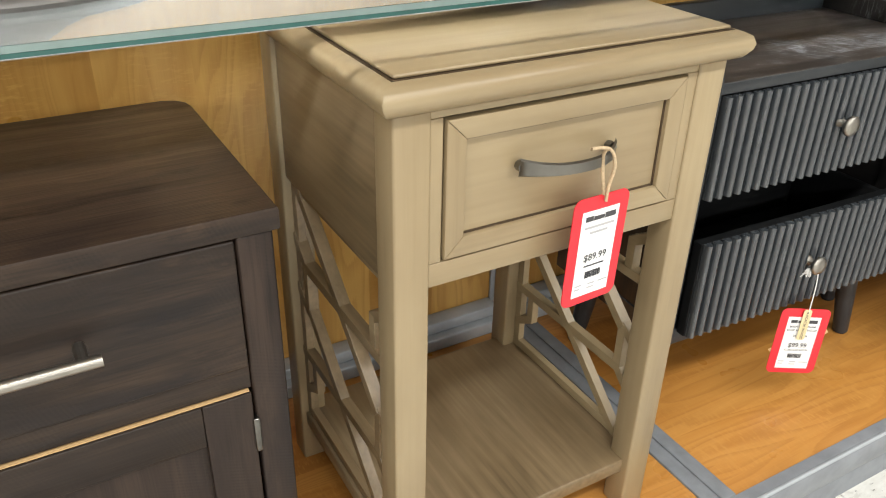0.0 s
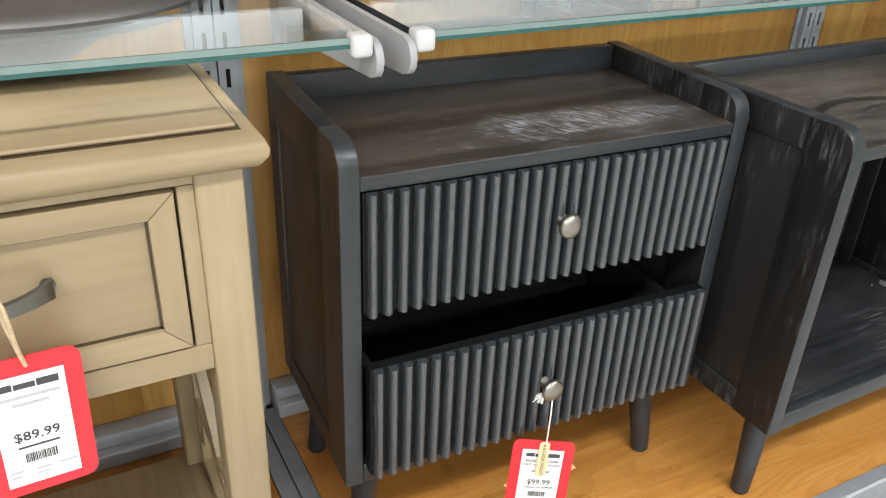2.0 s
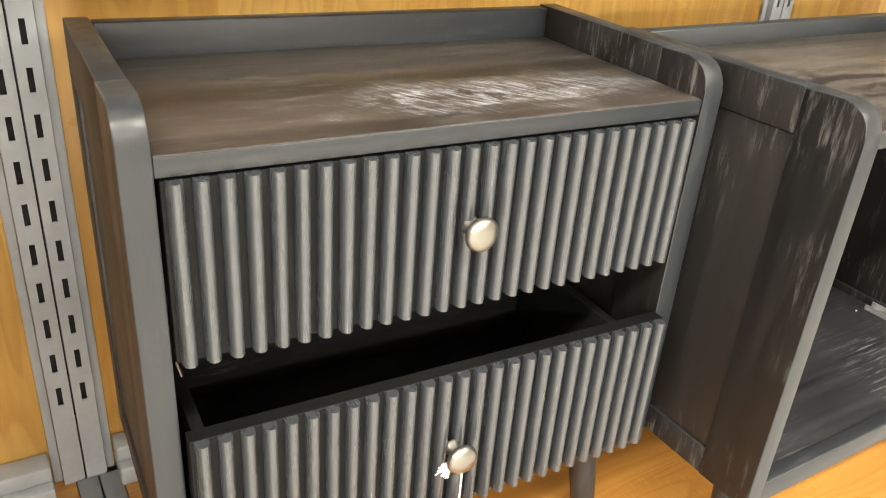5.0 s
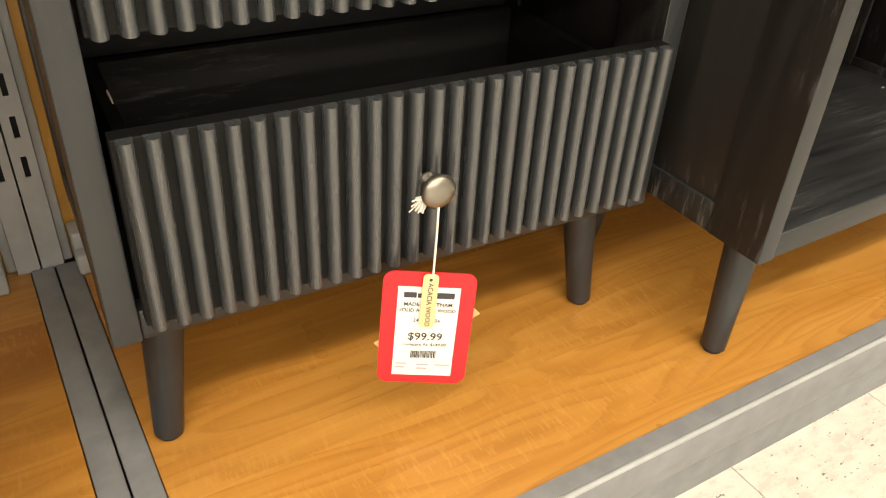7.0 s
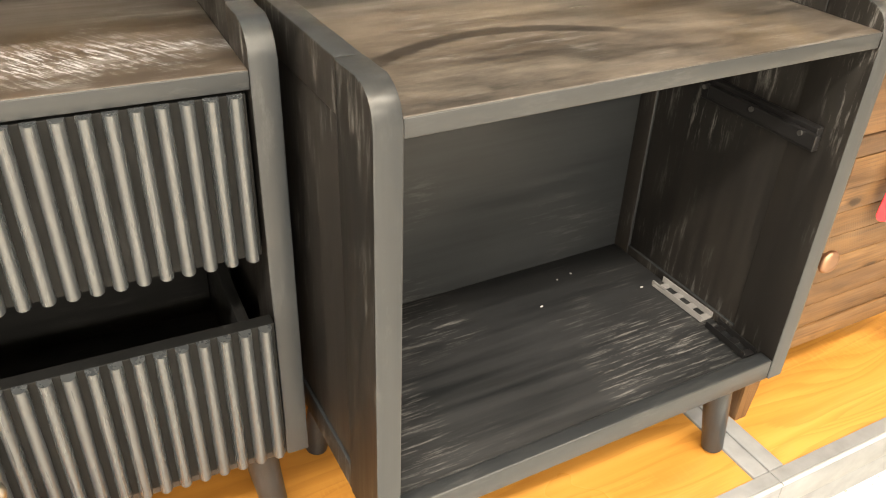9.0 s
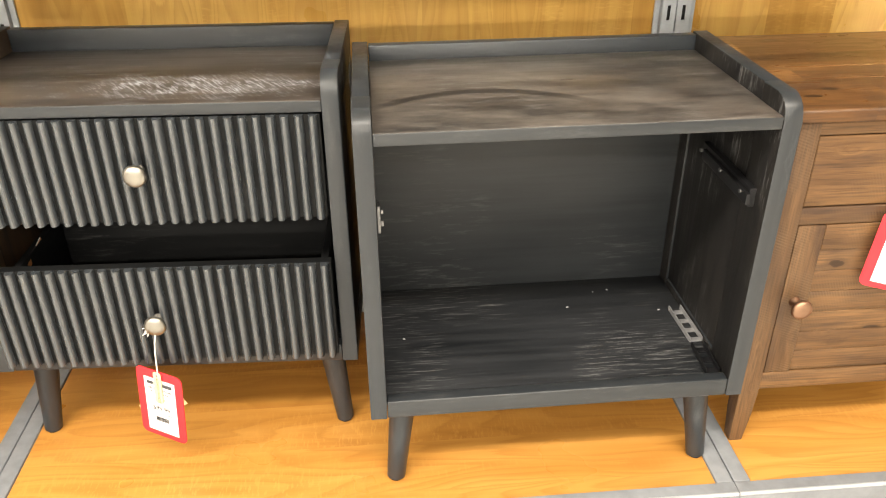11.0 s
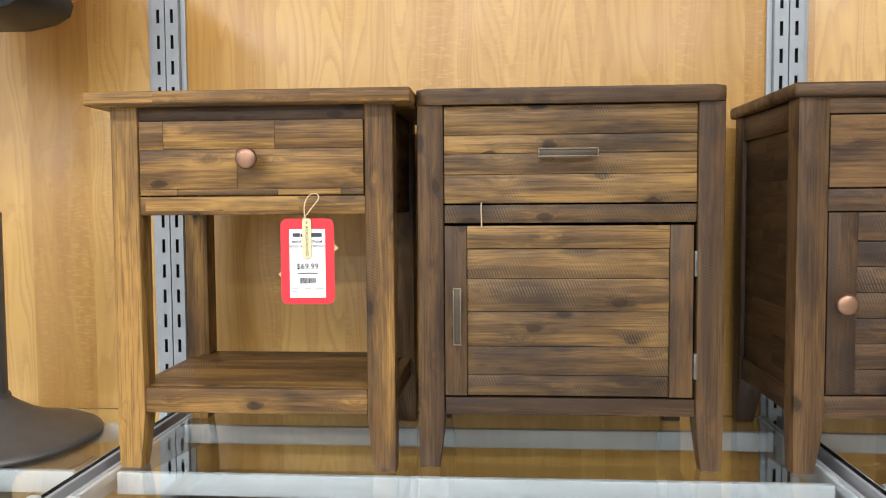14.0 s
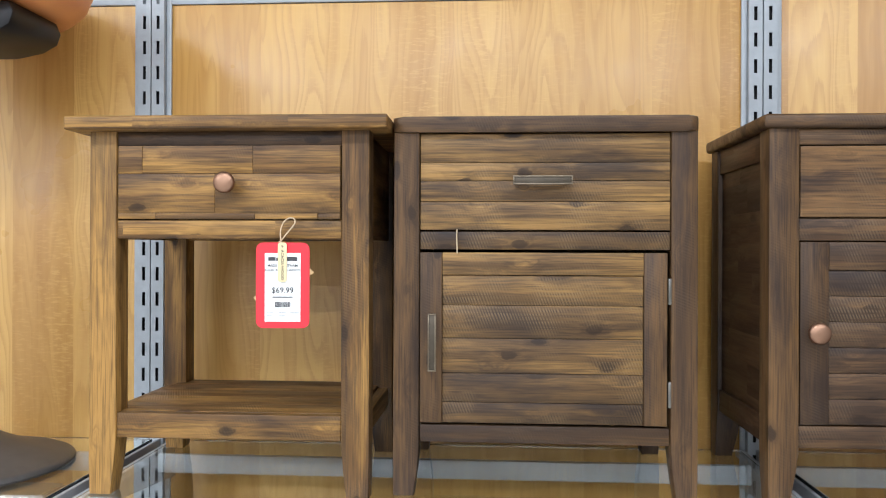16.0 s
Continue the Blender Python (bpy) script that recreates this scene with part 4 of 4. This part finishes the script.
# ---- beige lamp table ----
def lamp_table(at, turn):
    W, D, H, L = 0.413, 0.366, 0.720, 0.040
    ob = thing("lamp_table", "beige glazed table with drawer, fretwork sides and lower shelf", "side table", at, turn)
    o = 0.013
    edge = [(-o, H - 0.030), (-o - 0.004, H - 0.024), (-o - 0.005, H - 0.018), (-o - 0.002, H - 0.010), (-o + 0.006, H - 0.006), (-o + 0.012, H - 0.005)]
    bm = bmesh.new()
    rings = []
    for d, z in [(0.0, H - 0.036), (-o + 0.003, H - 0.034)] + edge:
        rings.append([bm.verts.new(p) for p in ((d, d, z), (W - d, d, z), (W - d, D - max(d, -0.004), z), (d, D - max(d, -0.004), z))])
    for p, q in zip(rings, rings[1:]):
        for i in range(4):
            bm.faces.new((p[i], p[(i + 1) % 4], q[(i + 1) % 4], q[i]))
    bm.faces.new(rings[0]), bm.faces.new(rings[-1])
    smooth(part("top_moulding", bm, BGX, ob, "rounded moulded top edge"), 60)
    d = -o + 0.0125
    part("glaze_groove", boxes((d, d, H - 0.0062, W - d, D + 0.002, H - 0.0045), r=0), GLAZE_LINE, ob, "dark glaze in the groove")
    box("top", BGX, ob, d + 0.003, d + 0.003, H - 0.0044, W - d - 0.003, D + 0.001, H, r=0.002)
    for x in (0, W - L):
        for y in (0, D - L):
            box("leg", BGZ, ob, x, y, 0, x + L, y + L, H - 0.0365, r=0.003)
    zr, zt = 0.4955, H - 0.0365
    box("front_rail", BGX, ob, L, 0.003, zr - 0.003, W - L, 0.03, zr + 0.024, r=0.001)
    box("front_rail", BGX, ob, L, 0.003, zt - 0.010, W - L, 0.03, zt, r=0.001)
    for a, b in ((L, L + 0.014), (W - L - 0.014, W - L)):
        box("drawer_jamb", BGZ, ob, a, 0.003, zr + 0.0245, b, 0.03, zt - 0.0105, r=0.001)
    x0, x1, z0, z1, f = L + 0.0165, W - L - 0.0165, zr + 0.027, zt - 0.013, 0.022
    part("drawer_gap", boxes((L + 0.0145, 0.012, zr + 0.0245, W - L - 0.0145, 0.02, zt - 0.0105), r=0), GLAZE_LINE, ob)
    dr = part("drawer", boxes((x0 + f, 0.007, z0 + f, x1 - f, 0.0115, z1 - f), r=0), BGX, ob, "recessed drawer panel")
    for pts, mt in (([(x0, z0), (x1, z0), (x1 - f, z0 + f), (x0 + f, z0 + f)], BGX), ([(x0, z1), (x1, z1), (x1 - f, z1 - f), (x0 + f, z1 - f)], BGX), ([(x0, z0), (x0 + f, z0 + f), (x0 + f, z1 - f), (x0, z1)], BGZ), ([(x1, z0), (x1 - f, z0 + f), (x1 - f, z1 - f), (x1, z1)], BGZ)):
        smooth(part("drawer_frame", extrude(pts, "y", 0.0, 0.0118, 0.0016), mt, dr, "mitred drawer moulding"), 40)
    e = 0.0022
    for q in ((x0 + f, z0 + f, x1 - f, z0 + f + e), (x0 + f, z1 - f - e, x1 - f, z1 - f), (x0 + f, z0 + f, x0 + f + e, z1 - f), (x1 - f - e, z0 + f, x1 - f, z1 - f)):
        part("glaze_groove", boxes((q[0], 0.0055, q[1], q[2], 0.0069, q[3]), r=0), GLAZE_LINE, dr)
    xc, zc = (x0 + x1) / 2 - 0.002, (z0 + z1) / 2 + 0.013
    bm = bmesh.new()
    prev, steps = None, 20
    for i in range(steps + 1):
        t = -1 + 2 * i / steps
        reach = 0.004 + 0.026 * (1 - abs(t) ** 2.4)
        wz = 0.0068 + 0.003 * abs(t) ** 3
        x = xc - 0.006 + 0.061 * t
        ring = [bm.verts.new(p) for p in ((x, -reach, zc - wz), (x, -reach - 0.003, zc - wz * 0.8), (x, -reach - 0.003, zc + wz * 0.8), (x, -reach, zc + wz))]
        if prev:
            for k in range(4):
                bm.faces.new((prev[k], prev[(k + 1) % 4], ring[(k + 1) % 4], ring[k]))
        else:
            bm.faces.new(ring)
        prev = ring
    bm.faces.new(prev)
    smooth(part("pull", bm, PEWTER, dr, "dark pewter bow pull"), 50)
    for k in (-0.063, 0.051):
        part("pull_post", rod((xc + k, -0.006, zc), (xc + k, 0.002, zc), 0.006, 0.006, 10), PEWTER, dr)
    # Aprons and shelf carry their shade in the darker glaze colour.
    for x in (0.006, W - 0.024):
        box("side_apron", BGD, ob, x, L, zr - 0.003, x + 0.018, D - L, zt, r=0.001, label="side apron rubbed with glaze, shade painted in")
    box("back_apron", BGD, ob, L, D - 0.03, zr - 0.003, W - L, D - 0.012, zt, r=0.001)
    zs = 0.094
    box("shelf", BGD, ob, 0.008, 0.012, zs - 0.024, W - 0.008, D - 0.012, zs, r=0.002, label="lower shelf with worn glaze and painted shade")
    y0, y1, za, zb = L, D - L, zs + 0.001, zr - 0.004
    U = lambda u, v: (y0 + u * (y1 - y0), za + v * (zb - za))
    half = [((0.95, 1.0), (0.13, 0.48)), ((0.88, 0.70), (0.0, 0.70)), ((0.88, 0.70), (1.0, 0.78)), ((0.88, 0.70), (0.88, 0.52)), ((0.88, 0.52), (1.0, 0.58)), ((0.14, 0.70), (0.14, 0.82)), ((0.14, 0.82), (0.0, 0.88))]
    lines = half + [((1 - a, 1 - b), (1 - c, 1 - d)) for (a, b), (c, d) in half]
    lines += [((0.975, 0.0), (0.975, 1.0)), ((0.025, 0.0), (0.025, 1.0)), ((0.0, 0.018), (1.0, 0.018)), ((0.0, 0.985), (1.0, 0.985))]
    for x in (0.010, W - 0.022):
        for n, (p, q) in enumerate(lines):
            e = 0.0003 * n
            a, b = Vector(U(*p)), Vector(U(*q))
            dv = (b - a).normalized()
            nv = Vector((-dv.y, dv.x)) * 0.0072
            a, b = a - dv * 0.004, b + dv * 0.004
            # Left fretwork takes the darker copy, its shade put into the colour.
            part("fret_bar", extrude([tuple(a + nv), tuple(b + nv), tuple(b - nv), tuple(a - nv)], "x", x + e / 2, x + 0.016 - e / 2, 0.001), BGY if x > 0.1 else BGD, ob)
    return ob


lamp_table((-0.531, -0.127, DECK), 0.0)


# ---- pedestal stools on the glass ----
def stool(at):
    ob = thing("pedestal_stool", "gunmetal pedestal stool with orange moulded seat on the glass", "stool", at, group="pedestal stools")
    prof = [(0.183, 0.0), (0.185, 0.004), (0.183, 0.008), (0.174, 0.012), (0.145, 0.020), (0.108, 0.031), (0.073, 0.047), (0.05, 0.062), (0.036, 0.072), (0.034, 0.076)]
    smooth(part("base", lathe(prof, 64), GUN, ob, "trumpet-shaped gunmetal base"), 50)
    smooth(part("column", lathe([(0.030, 0.07), (0.030, 0.40), (0.026, 0.405), (0.026, 0.730)], 32), GUN, ob), 50)
    smooth(part("collar", lathe([(0.033, 0.0745), (0.035, 0.077), (0.033, 0.082)], 32), GUN, ob), 50)
    smooth(part("seat_plate", extrude([(-0.132, 0.787), (0.132, 0.789), (0.140, 0.770), (0.133, 0.750), (0.108, 0.736), (0.060, 0.726), (-0.060, 0.726), (-0.108, 0.736), (-0.133, 0.750), (-0.140, 0.770)], "y", -0.075, 0.075, 0.006), BLACKMETAL, ob, "black mounting plate"), 40)
    prof = [(0, 0.789), (0.13, 0.791), (0.18, 0.798), (0.200, 0.817), (0.214, 0.852), (0.216, 0.892), (0.206, 0.892), (0.202, 0.857), (0.188, 0.832), (0.12, 0.812), (0, 0.807)]
    smooth(part("seat", lathe(prof, 64), SEATWOOD, ob, "orange moulded seat shell"), 60)
    return ob


STOOL = stool((-0.258, 0.150, GLASS_TOP))
copy_thing(STOOL, pose(-0.815, 0.150, GLASS_TOP))


# ---- price tags ----
def words(text, size, at, parent, turn=0.0, align="CENTER", mat=INK, name="printed_text", wide=1.0):
    cu = bpy.data.curves.new(name, "FONT")
    cu.body, cu.size, cu.align_x, cu.align_y = text, size, align, "CENTER"
    cu.resolution_u = 2
    cu.offset = size * 0.012
    ob = new(name, cu)
    cu.materials.append(mat)
    dg = bpy.context.evaluated_depsgraph_get()
    me = bpy.data.meshes.new_from_object(ob.evaluated_get(dg))
    bpy.data.objects.remove(ob)
    bpy.data.curves.remove(cu)
    o = new(name, me)
    o.parent = parent
    o.matrix_basis = Matrix.Translation(at) @ Matrix.Rotation(radians(90), 4, "X") @ Matrix.Rotation(radians(turn), 4, "Z") @ Matrix.Diagonal((wide, 1, 1, 1))
    return o


def price_tag(at, m_turn, W, H, price, lines, hang, label, dims=None, compare=None):
    """A red-bordered hanging card with a printed label; the origin is the hole at its top."""
    ob = thing("price_tag", label, "price tag", (0, 0, 0), group="price tags")
    ob.matrix_basis = Matrix.Translation(at) @ m_turn
    part("card", extrude([(p[0], p[1] - H / 2 + 0.006) for p in rounded(W, H, 0.0105)], "y", -0.0006, 0.0006), TAGRED, ob, "red card with rounded corners")
    w, h, c = W * 0.67, H * 0.80, -H / 2 + 0.003
    lab = part("label", boxes((-w / 2, -0.0011, c - h / 2, w / 2, -0.0007, c + h / 2), r=0), PAPER, ob, "white printed label")
    y = -0.0017
    top = c + h / 2
    bars = [(-0.40, 0.085, -0.20, 0.055), (-0.18, 0.09, 0.10, 0.045), (0.12, 0.085, 0.41, 0.06)]
    for a, v, b, hh in bars:
        part("logo_bar", boxes((a * w, y, top - h * (v + hh / 2), b * w, y + 0.0004, top - h * (v - hh / 2)), r=0), INK, lab)
    if not lines[0]:
        for v, k in ((0.185, 0.40), (0.25, 0.24)):
            part("print_line", boxes((-k * w, y, top - h * (v + 0.012), k * w, y + 0.0004, top - h * (v - 0.012)), r=0), FAINT, lab)
    words(lines[0], h * 0.055, (0, y, top - h * 0.185), lab, wide=0.95)
    words(lines[1], h * 0.052, (0, y, top - h * 0.25), lab, wide=0.95)
    if dims:
        words(dims, h * 0.052, (0, y, top - h * 0.36), lab)
    words(price, h * 0.118, (0, y, top - h * 0.545), lab)
    if compare:
        words(compare, h * 0.046, (0, y, top - h * 0.635), lab)
    else:
        part("print_line", boxes((-0.28 * w, y, top - h * 0.65, 0.28 * w, y + 0.0004, top - h * 0.635), r=0), INK, lab)
    rnd = random.Random(7)
    x = -0.21 * w
    items = []
    while x < 0.2 * w:
        k = rnd.choice((0.0005, 0.0008, 0.0011))
        items.append((x, y, top - h * 0.79, x + k, y + 0.0004, top - h * 0.71))
        x += k + rnd.choice((0.0005, 0.0008))
    part("barcode", boxes(*items, r=0), INK, lab)
    for a, v, b in ((-0.45, 0.86, -0.27), (-0.45, 0.905, -0.3), (-0.1, 0.87, 0.1), (-0.1, 0.915, 0.08), (0.2, 0.87, 0.46)):
        part("print_line", boxes((a * w, y, top - h * (v + 0.008), b * w, y + 0.0004, top - h * (v - 0.006)), r=0), FAINT, lab)
    if hang:
        part("kraft_slip", extrude([(-W * 0.56, -H * 0.60), (-W * 0.30, -H * 0.78), (W * 0.58, -H * 0.30), (W * 0.34, -H * 0.14)], "y", 0.0010, 0.0014), KRAFT, ob, "kraft paper slip behind the card")
        hw, hh = W * 0.165, H * 0.46
        sl = part("wood_name_tag", extrude([(p[0], p[1] - hh / 2 + 0.006) for p in rounded(hw, hh, hw * 0.3)], "y", -0.0040, -0.0030), CREAM, ob, "small cream tag lettered in brown")
        words("ACACIA WOOD", hw * 0.46, (0, -0.0042, -hh / 2 + 0.002), sl, turn=-90)
        part("eyelet", rod((0, -0.0043, 0), (0, -0.0029, 0), 0.0016, 0.0016, 10), INK, sl)
    return ob


RX = lambda a: Matrix.Rotation(radians(a), 4, "X")
RY = lambda a: Matrix.Rotation(radians(a), 4, "Y")
RZ = lambda a: Matrix.Rotation(radians(a), 4, "Z")
tag_a = price_tag((0.277, -0.062, 0.413), RZ(-27) @ RX(-4) @ RY(3), 0.086, 0.128, "$99.99", ("MADE IN VIETNAM", "SOLID ACACIA WOOD"), True, "red $99.99 price tag hung on white string from drawer knob", "24          26", "Compare At: $149.00")
price_tag((0.357, -0.012, 1.3935), RZ(3), 0.080, 0.128, "$69.99", ("MADE IN VIETNAM", "SOLID ACACIA WOOD"), True, "red $69.99 price tag hung on jute twine below drawer")
price_tag((-0.303, -0.158, 0.796), RZ(5) @ RY(2), 0.080, 0.130, "$89.99", ("", ""), False, "red price tag of the beige table hung on twine")
price_tag((1.385, -0.126, 0.655), RZ(-25) @ RY(4), 0.088, 0.125, "$99.99", ("", ""), False, "red price tag of the brown cabinet hung on twine")


def cord(name, pts, r, mat, label):
    ob = thing(name, label, "string")
    tube("strand", pts, r, mat, ob)
    return ob


cord("tag_string", [(0.288, -0.0525, 0.499), (0.284, -0.0575, 0.485), (0.280, -0.0635, 0.46), (0.277, -0.0655, 0.413)], 0.0011, STRING, "white string hanging from the lower drawer knob")
knot = thing("string_tassel", "frayed white string knot at the drawer knob", "string")
rs = random.Random(3)
for i in range(60):
    a, b = Vector((0.274, -0.046, 0.490)), Vector((rs.gauss(-0.001, 0.004), rs.gauss(0, 0.003), rs.gauss(-0.006, 0.004)))
    tube("frayed_end", [tuple(a), tuple(a + b * 0.6 + Vector((0.002, -0.002, 0.002))), tuple(a + b)], 0.0008, STRING, knot)
bow = [(0.3795, -0.053, 1.392), (0.376, -0.050, 1.404), (0.372, -0.036, 1.420), (0.378, -0.034, 1.434), (0.392, -0.040, 1.438), (0.398, -0.042, 1.430), (0.386, -0.040, 1.417), (0.375, -0.048, 1.400), (0.364, -0.046, 1.392)]
cord("twine_bow", [(a - 0.0225, b + 0.037, c) for a, b, c in bow], 0.0011, TWINE, "jute twine bow tied to the price tag")
loop = [(-0.309, -0.175, 0.783), (-0.312, -0.178, 0.80), (-0.312, -0.186, 0.826), (-0.314, -0.182, 0.842), (-0.318, -0.176, 0.845), (-0.318, -0.170, 0.83), (-0.311, -0.173, 0.79)]
BOW = cord("twine_loop", [(a + 0.008, b + 0.014, c + 0.012) for a, b, c in loop], 0.0018, TWINE, "jute twine looped round the bow pull")
tube("loose_end", [(-0.310, -0.166, 0.857), (-0.322, -0.168, 0.862), (-0.337, -0.170, 0.863)], 0.0018, TWINE, BOW)
cord("jute_twine", [(1.385, -0.128, 0.655), (1.386, -0.130, 0.683), (1.3865, -0.128, 0.708), (1.396, -0.121, 0.722)], 0.0013, TWINE, "jute twine holding the price tag of the brown cabinet")

# ---- small things ----
slip = thing("paper_leaflet", "folded white and orange leaflet leaning in the open drawer", "leaflet", (0.0645, 0.115, DECK + 0.2095))
part("sheet", extrude([(-0.045, 0.0), (0.045, 0.0), (0.042, 0.095), (0.030, 0.112), (-0.036, 0.098)], "x", -0.0005, 0.0005), PAPER, slip)
part("printed_band", extrude([(-0.037, 0.088), (-0.036, 0.098), (0.030, 0.112), (0.036, 0.104)], "x", 0.0007, 0.0011), SEATWOOD, slip, "orange printed band")
slide_rail((1.1235, -0.010, DECK + 0.182), 92, 0.095, ZINC, "loose zinc drawer slide lying on the cabinet floor")
slide_rail((1.1225, -0.103, DECK + 0.182), 88, 0.07, BLACKMETAL, "loose black drawer slide lying on the cabinet floor")
up = thing("side_runner", "black metal drawer runner screwed inside the cabinet", "drawer runner", (1.1362, -0.047, 0.706), 0)
part("rail", boxes((-0.010, -0.085, -0.014, -0.0005, 0.085, 0.014), (-0.016, -0.09, -0.008, -0.010, 0.07, 0.008), r=0.001), BLACKMETAL, up)
for ky in (-0.07, 0.0, 0.075):
    part("screw", rod((-0.0185, ky, 0.004), (-0.010, ky, 0.004), 0.003, 0.003, 10), BRIGHT, up)
up = thing("side_runner", "small zinc runner catch inside the cabinet", "drawer runner", (0.6242, -0.135, 0.702), 0)
part("rail", boxes((0.0005, -0.004, -0.02, 0.005, 0.012, 0.02), (0.005, 0.0, -0.012, 0.009, 0.004, -0.004), (0.005, 0.0, 0.006, 0.009, 0.004, 0.012), r=0.001), BRIGHT, up)

# ---- floor tiles ----
TILE = 0.305
bm = boxes((0.0008, 0.0008, -0.0039, TILE - 0.0008, TILE - 0.0008, 0.0), r=0.0006, seg=1)
tile_mesh = bpy.data.meshes.new("tile")
bm.to_mesh(tile_mesh)
bm.free()
tile_mesh.materials.append(VINYL)
for i in range(-9, 12):
    for j in range(-13, 1):
        t = new("tile", tile_mesh)
        t.parent = floor
        t.location = (0.12 + i * TILE, -0.13 + (j - 1) * TILE, 0)
